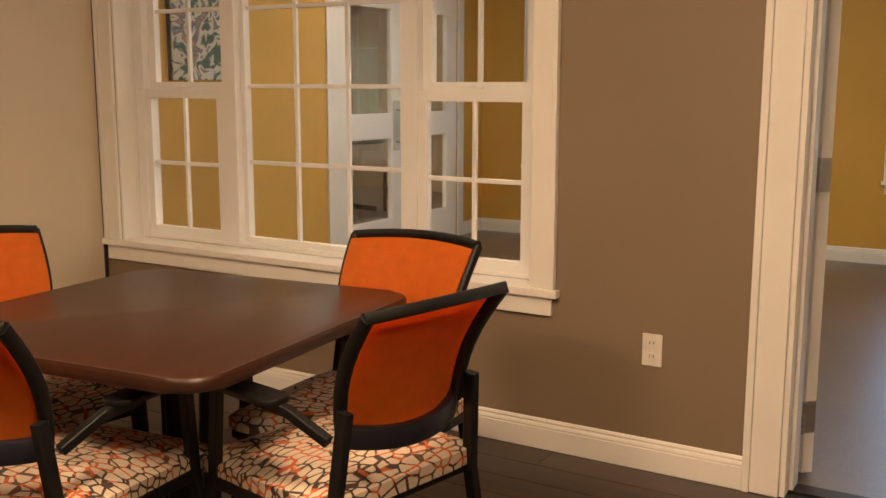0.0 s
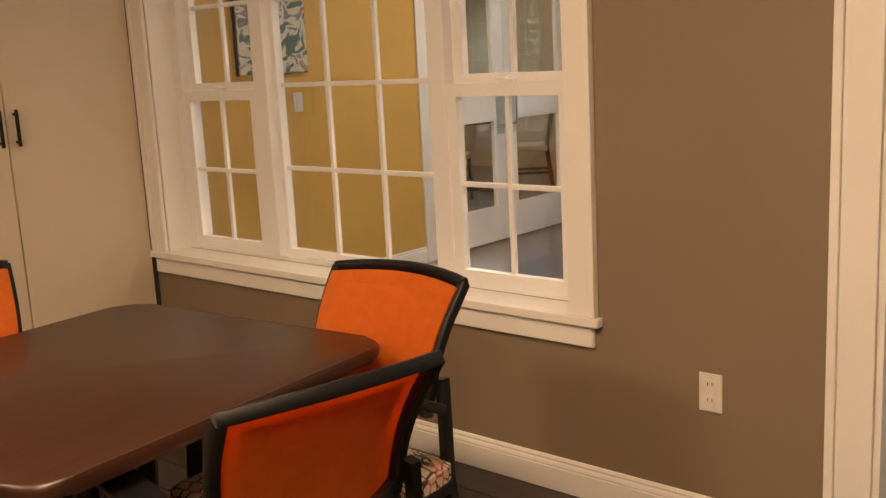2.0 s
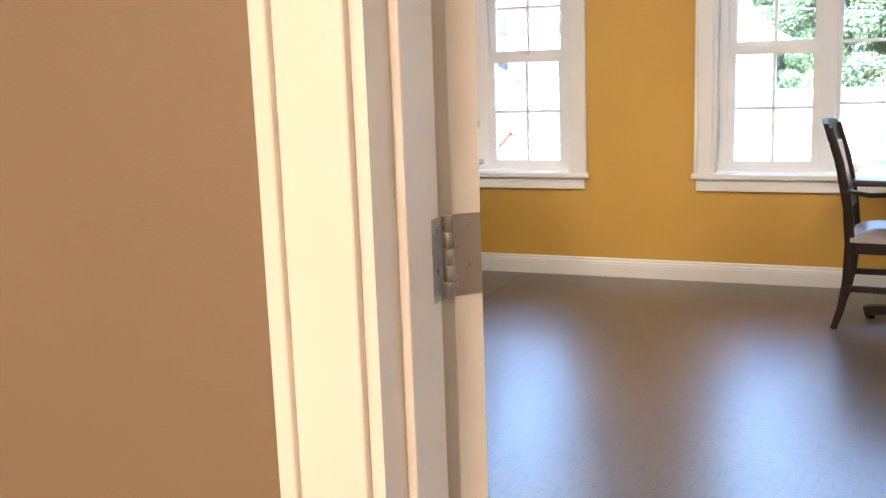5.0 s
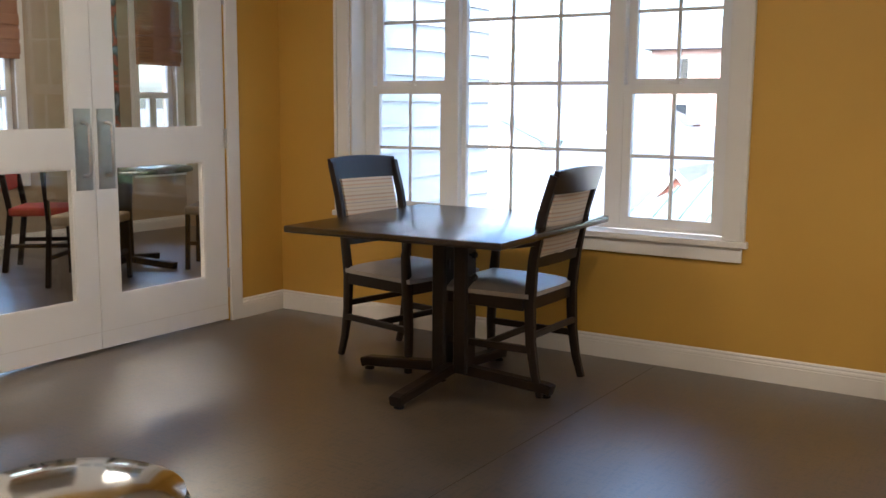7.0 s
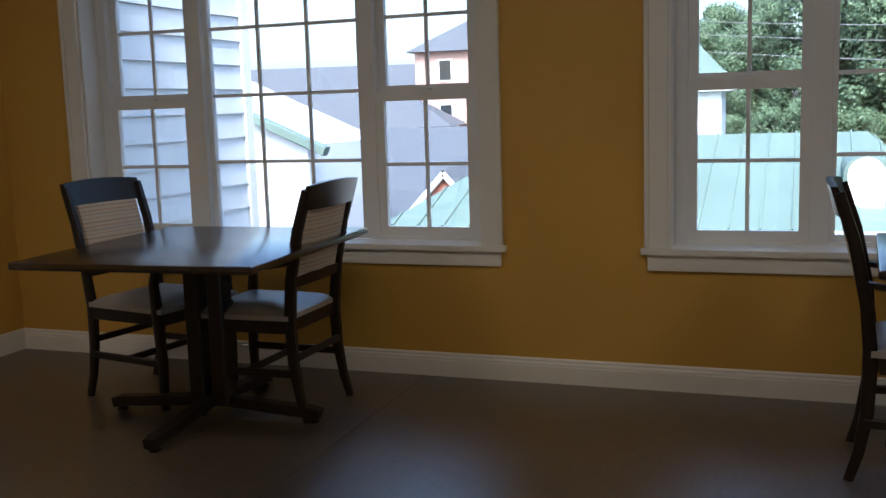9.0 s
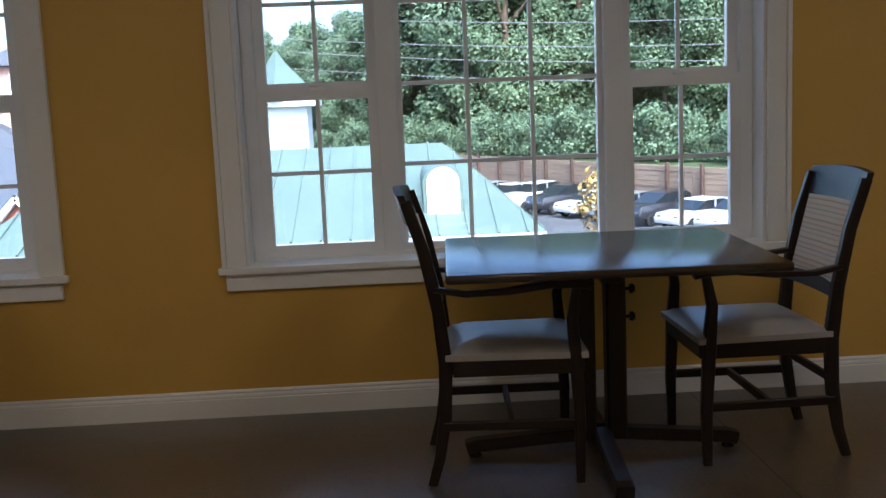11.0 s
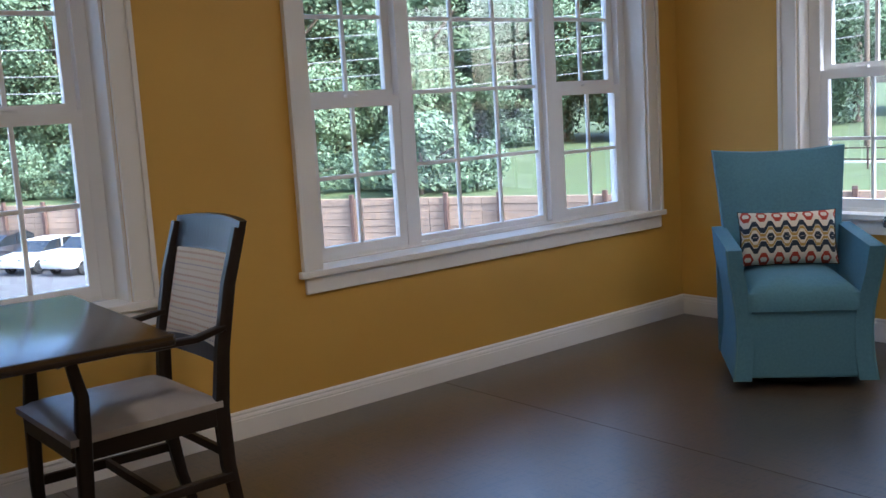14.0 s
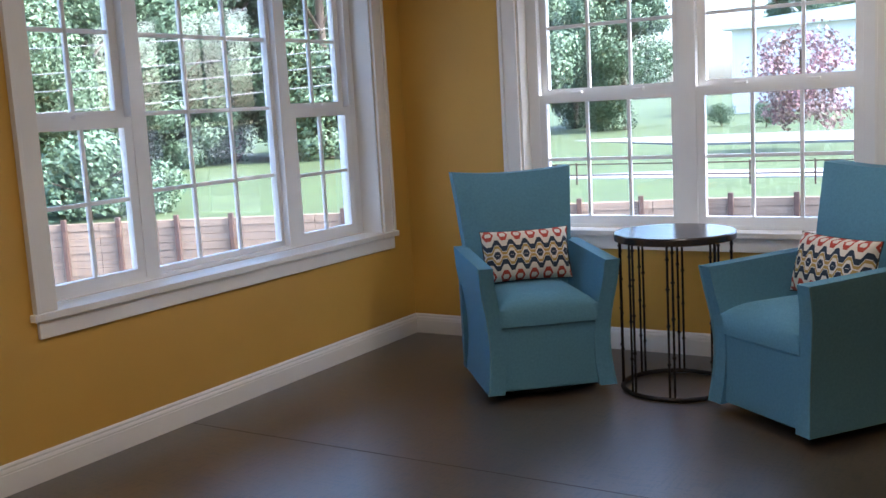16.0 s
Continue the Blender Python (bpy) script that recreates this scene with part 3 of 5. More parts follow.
def twin_window(name, label, at, hw):
    win = thing(name, label, "window", "", "structure", at)
    z0, z1, depth, thick = Z0, Z1, 0.09, 0.25
    trim(win, hw, z0, z1, 0.0)
    part("window_sill", boxes((-hw - 0.115, -0.035, z0, hw + 0.115, 0.0, z0 + 0.03), (-hw, 0.0, z0, hw, depth, z0 + 0.03), bevel=0.004), M_WHITE, win, "white painted window stool")
    for s in (-1, 1):
        part("jamb", boxes((s * (hw - 0.012), 0.001, z0 + 0.03, s * hw, thick, z1)), M_WHITE, win)
    part("head", boxes((-hw + 0.012, 0.001, z1 - 0.012, hw - 0.012, thick, z1)), M_WHITE, win)
    a, b, y, mid = z0 + 0.03, z1 - 0.012, depth + 0.02, 1.36
    e = hw - 0.075
    part("window_frame", boxes((-hw + 0.012, depth, a, -e, depth + 0.09, b), (e, depth, a, hw - 0.012, depth + 0.09, b), (-e, depth + 0.002, a, e, depth + 0.09, a + 0.018),
                               (-e, depth + 0.002, b - 0.03, e, depth + 0.09, b), (-0.045, depth - 0.004, a + 0.018, 0.045, depth + 0.09, b - 0.03), bevel=0.002), M_SASH, win)
    for x0, x1 in ((-e, -0.045), (0.045, e)):
        low = sash(win, "lower_sash", x0, x1, a + 0.018, mid, 3, 2, y, 0.045, 0.04)
        for xx in (x0 + 0.22, x1 - 0.22):
            part("sash_lock", boxes((xx - 0.03, y - 0.016, mid, xx + 0.03, y + 0.012, mid + 0.014), bevel=0.003), M_SASH, low)
        sash(win, "upper_sash", x0, x1, mid - 0.01, b - 0.03, 3, 2, y + 0.04, 0.04, 0.04)
    return win


twin_window("window_5", "white twin sash window with divided panes", pose(XD, (D0 + D1) / 2, 0, 0, 0, -90), (D1 - D0) / 2)


# ---- doors ----
def pull(parent, y, x):
    """Steel push plate with a looped pull on the face that looks along +x."""
    p = part("push_plate", boxes((x, y - 0.049, 0.825, x + 0.003, y + 0.049, 1.225), bevel=0.001), M_STEEL, parent, "satin steel push plate")
    bm = bmesh.new()
    tube(bm, [(x + 0.003, y, 0.895), (x + 0.035, y, 0.895), (x + 0.052, y, 0.905), (x + 0.056, y, 0.925), (x + 0.056, y, 1.125), (x + 0.052, y, 1.145), (x + 0.035, y, 1.155), (x + 0.003, y, 1.155)], 0.0095, 10)
    part("pull_handle", bm, M_STEEL, p, "dark satin steel pull handle", 50)


def glazed_leaf(name, y0, y1, hinge_side, label):
    d = thing(name, label, "door", "", "structure")
    x0, x1 = XC - 0.05, XC - 0.004
    h, m = (0.165, 0.128)
    ya, yb = (y0 + h, y1 - m) if hinge_side < 0 else (y0 + m, y1 - h)
    z = (0.012, 0.275, 0.935, 1.122, 1.95, FT - 0.006)
    part("leaf_frame", boxes((x0, y0, z[0], x1, ya, z[5]), (x0, yb, z[0], x1, y1, z[5]), (x0, ya, z[0], x1, yb, z[1]), (x0, ya, z[2], x1, yb, z[3]), (x0, ya, z[4], x1, yb, z[5])), M_WHITE, d)
    for a, b in ((z[1], z[2]), (z[3], z[4])):
        g = part("pane", boxes((x0 + 0.02, ya - 0.003, a - 0.003, x0 + 0.026, yb + 0.003, b + 0.003)), M_GLASS, d)
        g.visible_shadow = False
        part("glazing_bead", boxes((x1 - 0.012, ya, a, x1 - 0.004, ya + 0.008, b), (x1 - 0.012, yb - 0.008, a, x1 - 0.004, yb, b), (x1 - 0.012, ya + 0.008, a, x1 - 0.004, yb - 0.008, a + 0.008), (x1 - 0.012, ya + 0.008, b - 0.008, x1 - 0.004, yb - 0.008, b)), M_WHITE, d)
    yh = y0 if hinge_side < 0 else y1
    for zh in (0.20, 1.0, 1.80):
        bm = lathe([(0.006, zh), (0.008, zh + 0.003), (0.008, zh + 0.11), (0.006, zh + 0.113)], 10, (XC + 0.004, yh))
        part("hinge", bm, M_STEEL, d, "satin steel butt hinge", 40)
    pull(d, (y1 - 0.064) if hinge_side < 0 else (y0 + 0.068), x1)
    part("kick_line", boxes((x1, y0 + 0.004, 0.098, x1 + 0.0015, y1 - 0.004, 0.101)), M_PLATE, d)
    return d


ymeet = 2.247
glazed_leaf("door_1", F0 + 0.004, ymeet - 0.002, -1, "white glazed double door leaf with steel pull, closed")
glazed_leaf("door_2", ymeet + 0.002, F1 - 0.004, 1, "white glazed double door leaf with steel pull, closed")
dc = thing("door_casing_1", "white moulded casing around glazed double doors", "door casing", "", "structure")
for a, b in ((F0 - 0.095, F0 - 0.003), (F1 + 0.003, F1 + 0.095)):
    part("casing", boxes((XC, a, 0, XC + 0.018, b, FT + 0.09), bevel=0.004), M_WHITE, dc)
part("casing", boxes((XC, F0 - 0.003, FT, XC + 0.018, F1 + 0.003, FT + 0.09), bevel=0.004), M_WHITE, dc)
part("jamb", boxes((XC - 0.14, F0 - 0.02, 0, XC - 0.052, F0, FT), (XC - 0.14, F1, 0, XC - 0.052, F1 + 0.02, FT)), M_WHITE, dc)

# doorway between the rooms, with its leaf folded back into the sunny room
dw = thing("door_casing_2", "white stepped casing and jamb of the open doorway", "door casing", "", "structure")
for s, xj in ((-1, DJ0), (1, DJ1)):
    for yf, out in ((YB, -1), (YY, 1)):
        part("casing", boxes((xj + s * 0.0, yf, 0, xj + s * 0.095, yf + out * 0.016, DT + 0.12), (xj + s * 0.095, yf, 0, xj + s * 0.12, yf + out * 0.026, DT + 0.12), bevel=0.003), M_WHITE, dw)
    part("jamb", boxes((xj, YB - 0.002, 0, xj - s * 0.018, YY + 0.002, DT)), M_WHITE, dw)
    part("door_stop", boxes((xj - s * 0.018, YB + 0.06, 0, xj - s * 0.032, YY - 0.052, DT - 0.018), bevel=0.003), M_WHITE, dw)
part("casing", boxes((DJ0, YB - 0.016, DT, DJ1, YB, DT + 0.12), (DJ0, YY, DT, DJ1, YY + 0.016, DT + 0.12)), M_WHITE, dw)
part("head_jamb", boxes((DJ0 + 0.018, YB, DT - 0.018, DJ1 - 0.018, YY, DT)), M_WHITE, dw)
for zh in (0.16, 1.002, 1.76):
    jx = DJ0 + 0.018
    pl = part("hinge_plate", boxes((jx, YY - 0.046, zh, jx + 0.0025, YY + 0.003, zh + 0.114)), M_STEEL, dw, "steel hinge plate with four screws")
    for k in range(4):
        part("screw", lathe([(0.0045, 0), (0.004, 0.0015)], 10), M_CHROME, pl).matrix_world = pose(jx + 0.0025, YY - 0.034 + 0.018 * (k % 2), zh + 0.016 + 0.027 * k, 0, 90, 0)

PIN = (DJ0 + 0.026, YY + 0.012)
leaf = thing("door_3", "white painted flush door folded wide open", "door", "", "structure", pose(PIN[0], PIN[1], 0, 0, 0, 137))
part("leaf", boxes((0.010, -0.056, 0.012, 0.885, -0.012, DT - 0.022), bevel=0.002), M_WHITE, leaf)
for zh in (0.16, 1.002, 1.76):
    hp = part("hinge_plate", boxes((0.0075, -0.054, zh, 0.010, -0.004, zh + 0.114)), M_STEEL, leaf, "dull steel hinge plate with screws")
    for k in range(4):
        part("screw", lathe([(0.0045, 0), (0.004, 0.0015)], 10), M_STEEL, hp).matrix_basis = pose(0.0075, -0.020 - 0.018 * (k % 2), zh + 0.016 + 0.027 * k, 0, -90, 0)
    for k in range(5):
        part("hinge_knuckle", lathe([(0.0072, zh + 0.0233 * k + 0.0005), (0.0078, zh + 0.0233 * k + 0.0015), (0.0078, zh + 0.0233 * k + 0.0215), (0.0072, zh + 0.0233 * k + 0.0228)], 12), M_STEEL, leaf, "", 40)

# ---- wall plates ----
def outlet(at, label):
    o = thing("wall_outlet", label, "outlet", "", "", at)
    part("cover_plate", boxes((-0.036, -0.006, -0.058, 0.036, 0, 0.058), bevel=0.003), M_PLATE, o)
    for zz in (-0.024, 0.024):
        sk = part("socket", boxes((-0.017, -0.0085, zz - 0.015, 0.017, -0.005, zz + 0.015), bevel=0.003), M_PLATE, o)
        for xs in (-0.007, 0.007):
            part("slot", boxes((xs - 0.0013, -0.0088, zz - 0.002, xs + 0.0013, -0.0080, zz + 0.008)), M_DARK, sk)
    return o


outlet(pose(0.568, YB, 0.44), "ivory duplex wall outlet on a taupe wall")
sw = thing("light_switch", "small white switch plate on the yellow wall", "switch", "", "", pose(XC, 0.18, 1.20))
part("cover_plate", boxes((0, -0.036, -0.058, 0.006, 0.036, 0.058), bevel=0.002), M_PLATE, sw)
part("rocker", boxes((0.006, -0.016, -0.033, 0.010, 0.016, 0.033), bevel=0.002), M_PLATE, sw)
pc = thing("leaf_painting", "tropical leaf painting on canvas hung on the yellow wall", "painting", "", "", pose(XC, 0.0, 1.38))
part("canvas", boxes((0.004, -0.255, 0.0, 0.034, 0.255, 0.75), bevel=0.003), M_ART1, pc)
for s in (-1, 1):
    part("frame_edge", boxes((0.0, s * 0.261, -0.006, 0.026, s * 0.256, 0.756)), M_DARK, pc)


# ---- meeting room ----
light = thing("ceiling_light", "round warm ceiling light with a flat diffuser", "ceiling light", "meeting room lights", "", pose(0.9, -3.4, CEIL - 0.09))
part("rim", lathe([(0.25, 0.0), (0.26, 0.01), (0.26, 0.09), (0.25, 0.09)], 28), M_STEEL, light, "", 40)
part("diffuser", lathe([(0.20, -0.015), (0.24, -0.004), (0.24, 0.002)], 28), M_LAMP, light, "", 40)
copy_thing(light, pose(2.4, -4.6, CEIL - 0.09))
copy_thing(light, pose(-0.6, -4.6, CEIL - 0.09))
# Unseen lights, inferred from warm walls that face away from the windows.
light2 = thing("ceiling_light", "unseen round soft white ceiling light with a flat diffuser", "ceiling light", "dining room lights", "", pose(-1.6, 1.3, CEIL - 0.09))
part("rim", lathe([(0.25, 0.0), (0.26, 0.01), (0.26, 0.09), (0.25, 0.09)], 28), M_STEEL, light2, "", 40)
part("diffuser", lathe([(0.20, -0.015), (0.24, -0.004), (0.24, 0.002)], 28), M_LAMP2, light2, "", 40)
# The last two are unseen, added to brighten the room past the glazed doors.
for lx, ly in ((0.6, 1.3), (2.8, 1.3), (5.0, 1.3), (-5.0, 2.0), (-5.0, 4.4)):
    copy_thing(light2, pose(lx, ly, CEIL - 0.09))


def cabinet(y0, y1, handle_at):
    """A tall cabinet unit: body behind, one full-height door with a bar handle."""
    c = thing("tall_cabinet", "tall cream laminate cabinet with a dark bar handle", "cabinet", "run of tall cabinets")
    part("body", boxes((XG - 0.6, y0 + 0.001, 0.13, XG - 0.022, y1 - 0.001, 2.6)), M_CAB, c)
    part("plinth", boxes((XG - 0.58, y0 + 0.001, 0, XG - 0.004, y1 - 0.001, 0.128), (XG - 0.004, y0 + 0.001, 0.0, XG + 0.004, y1 - 0.001, 0.07), bevel=0.002), M_WHITE, c, "cream base strip")
    d = part("door", boxes((XG - 0.020, y0 + 0.003, 0.132, XG, y1 - 0.003, 2.598), bevel=0.002), M_CAB, c)
    yh = y0 + 0.035 if handle_at < 0 else y1 - 0.035
    bm = boxes((XG, yh - 0.006, 1.168, XG + 0.03, yh + 0.006, 1.18), (XG, yh - 0.006, 1.281, XG + 0.03, yh + 0.006, 1.293), (XG + 0.022, yh - 0.007, 1.155, XG + 0.034, yh + 0.007, 1.306), bevel=0.003)
    part("bar_handle", bm, M_BRONZE, d, "dark bronze bar handle")


for y0, y1, s in ((-1.93, -1.324, -1), (-2.536, -1.93, 1), (-3.142, -2.536, -1), (-3.748, -3.142, 1), (-4.354, -3.748, -1)):
    cabinet(y0, y1, s)
# Dark strip in the gap by the wall: the shade put into its colour.
tagged(part("cabinet_gap_shade", boxes((XG - 0.02, -1.321, 0, XG - 0.004, YB - 0.001, 2.6)), M_DARK), "dark strip standing for the shade in the gap beside the cabinets", "filler strip", "", "structure")


def round_corners(hx, hy, r, n=6):
    pts = []
    for cx, cy, a0 in ((hx - r, hy - r, 0), (-hx + r, hy - r, 90), (-hx + r, -hy + r, 180), (hx - r, -hy + r, 270)):
        for k in range(n + 1):
            a = radians(a0 + 90 * k / n)
            pts.append((cx + r * math.cos(a), cy + r * math.sin(a)))
    return pts


def conference_table(at):
    t = thing("meeting_table", "square walnut laminate table with rounded corners", "table", "", "", at)
    bm = prism(round_corners(0.50, 0.50, 0.085), "z", 0.713, 0.748)
    bmesh.ops.bevel(bm, geom=[e for e in bm.edges if abs(e.verts[0].co.z - e.verts[1].co.z) < 1e-5], offset=0.012, segments=3, profile=0.5, affect="EDGES")
    part("tabletop", bm, M_CONF, t, "", 40)
    for a in (45, 135, 225, 315):
        c, s = math.cos(radians(a)), math.sin(radians(a))
        part("leg", bar([(0.10 * c, 0.10 * s, 0.70), (0.085 * c, 0.085 * s, 0.35), (0.11 * c, 0.11 * s, 0.05)], 0.055, 0.04, (-s, c, 0)), M_BLACK, t)
        part("foot", bar([(0.06 * c, 0.06 * s, 0.045), (0.25 * c, 0.25 * s, 0.032), (0.38 * c, 0.38 * s, 0.018)], 0.06, 0.03, (-s, c, 0)), M_BLACK, t)
    part("mounting_plate", boxes((-0.22, -0.22, 0.700, 0.22, 0.22, 0.7125), bevel=0.002), M_BLACK, t)
    return t


conference_table(pose(-0.31, -2.70, 0, 0, 0, 6))


def mesh_chair(at):
    """A chair that faces +y: orange mesh back in a black frame, patterned seat."""
    c = thing("meeting_chair", "black framed chair with orange mesh back and patterned seat", "chair", "chairs round the meeting table", "", at)

    def seat(u, v):
        x, y = (u - 0.5) * 0.49, -0.22 + v * 0.47
        e = max(abs(u - 0.5), abs(v - 0.5)) * 2
        top = 0.475 - 0.030 * max(0, e - 0.55) ** 1.5 / 0.3 - 0.012 * v * v
        k = 1.0 - 0.06 * (abs(u - 0.5) * 2) ** 8 * (abs(v - 0.5) * 2) ** 8
        return (x * k, y * k, top), (x * k, y * k, 0.405)
    part("seat", grid_solid(seat, 14, 14), M_PEBBLE, c, "cream seat with brown and orange rings", 60)
    part("seat_pan", boxes((-0.225, -0.20, 0.375, 0.225, 0.235, 0.404), bevel=0.008), M_BLACK, c)

    def back(x, s):
        """Place on the back shell: x in -1..1, s in 0..1 from bottom to top."""
        w = 0.178 + 0.034 * s ** 0.8
        y = -0.235 - 0.10 * s + 0.055 * (x * x) * (1.0 - 0.25 * s) + 0.03 * math.sin(math.pi * s)
        return Vector((x * w, y, 0.575 + 0.278 * s + 0.012 * (1 - x * x) * s - 0.02 * (1 - x * x) * (1 - s)))

    def mesh(u, v):
        p = back((u - 0.5) * 1.93, 0.02 + v * 0.955)
        return tuple(p + Vector((0, 0.004, 0))), tuple(p - Vector((0, 0.003, 0)))
    part("back_mesh", grid_solid(mesh, 16, 12), M_ORANGE, c, "orange mesh back panel", 60)

    def panel(u, v):
        p = back((u - 0.5) * 1.5, 0.13 + v * 0.74)
        e = 0.004 * min(1, 6 * min(u, 1 - u), 6 * min(v, 1 - v))
        return tuple(p + Vector((0, 0.0045 + e, 0))), tuple(p + Vector((0, 0.0035, 0)))
    part("back_pad", grid_solid(panel, 12, 10), M_ORANGE, c, "", 60)
    n = 10
    for s in (-1, 1):
        pts = [tuple(back(s * 0.98, k / 8) - Vector((0, 0.020, 0))) for k in range(9)]
        part("back_post", bar(pts, 0.022, 0.026, (1, 0, 0)), M_BLACK, c, "", 50)
    part("top_rail", bar([tuple(back(-1.0 + 2 * k / n, 1.0) - Vector((0, 0.018, 0))) for k in range(n + 1)], 0.026, 0.022, (0, 0.3, 1)), M_BLACK, c, "", 50)
    part("bottom_rail", bar([tuple(back(-1.0 + 2 * k / n, 0.0) - Vector((0, 0.018, 0.0))) for k in range(n + 1)], 0.05, 0.024, (0, 0, 1)), M_NAVY, c, "dark navy lower rail", 50)
    for s in (-1, 1):
        part("back_leg", bar([(s * 0.195, -0.235, 0.64), (s * 0.215, -0.215, 0.40), (s * 0.245, -0.255, 0.0)], 0.022, 0.032, (1, 0, 0)), M_BLACK, c)
        part("front_leg", bar([(s * 0.245, 0.135, 0.635), (s * 0.24, 0.16, 0.40), (s * 0.25, 0.225, 0.0)], 0.022, 0.032, (1, 0, 0)), M_BLACK, c)
        part("side_rail", bar([(s * 0.235, -0.20, 0.395), (s * 0.24, 0.16, 0.395)], 0.02, 0.03, (1, 0, 0)), M_BLACK, c)
        part("arm_bracket", bar([(s * 0.215, -0.205, 0.575), (s * 0.24, -0.11, 0.625), (s * 0.25, -0.02, 0.634)], 0.022, 0.024, (1, 0, 0)), M_BLACK, c)
        bm = prism([(s * 0.245 + x, y) for x, y in round_corners(0.038, 0.125, 0.03, 4)], "z", 0.636, 0.652)
        bmesh.ops.bevel(bm, geom=[e for e in bm.edges if abs(e.verts[0].co.z - e.verts[1].co.z) < 1e-5], offset=0.005, segments=2, profile=0.5, affect="EDGES")
        bmesh.ops.translate(bm, verts=list(bm.verts), vec=(0, 0.03, 0))
        part("arm_pad", bm, M_BLACK, c, "black arm pad", 40)
    return c


mc = mesh_chair(pose(-0.276, -3.09, 0, 0, 0, 6))
mc.scale = (1.06, 1.06, 1.035)
for x, y, rz in ((0.06, -2.37, 181), (-0.83, -2.79, -101), (0.252, -2.683, 79)):
    copy_thing(mc, pose(x, y, 0, 0, 0, rz))


# ---- sunny dining room ----
def dining_table(at, size):
    """Square dark table on a two-post trestle with four sloped feet."""
    t = thing("dining_table", "square dark espresso table on a trestle base", "table", "dining tables by the windows", "", at)
    hx, hy = size
    bm = prism(round_corners(hx, hy, 0.012, 3), "z", 0.715, 0.745)
    bmesh.ops.bevel(bm, geom=[e for e in bm.edges if abs(e.verts[0].co.z - e.verts[1].co.z) < 1e-5], offset=0.007, segments=2, profile=0.5, affect="EDGES")
    part("tabletop", bm, M_TOP, t, "", 40)
    for s in (-1, 1):
        part("post", bar([(s * 0.055, 0, 0.06), (s * 0.055, 0, 0.69)], 0.07, 0.10, (1, 0, 0)), M_DWOOD, t)
    part("cleat", boxes((-0.30, -0.035, 0.672, 0.30, 0.035, 0.7145), (-0.035, -0.30, 0.672, 0.035, -0.036, 0.7145), (-0.035, 0.036, 0.672, 0.035, 0.30, 0.7145), bevel=0.004), M_DWOOD, t)
    for dx, dy in ((1, 0), (-1, 0), (0, 1), (0, -1)):
        f = part("foot", bar([(0.02 * dx, 0.02 * dy, 0.075), (0.28 * dx, 0.28 * dy, 0.055), (0.46 * dx, 0.46 * dy, 0.042), (0.49 * dx, 0.49 * dy, 0.034)], 0.06, 0.045, (-dy, dx, 0)), M_DWOOD, t)
        part("glide", lathe([(0.022, 0), (0.024, 0.004), (0.014, 0.02)], 14, (0.46 * dx, 0.46 * dy)), M_BLACK, f)
    for zz in (0.60, 0.50):
        part("knob", lathe([(0.006, 0), (0.006, 0.02), (0.016, 0.022), (0.018, 0.032), (0.012, 0.04)], 12), M_BLACK, t, "black clamp knob", 40).matrix_basis = pose(0.085, -0.02, zz, 0, 90, 0)
    return t


dining_table(pose(-1.06, 2.77, 0, 0, 0, 3), (0.515, 0.57))
dining_table(pose(2.08, 2.92, 0, 0, 0, -3), (0.54, 0.46))


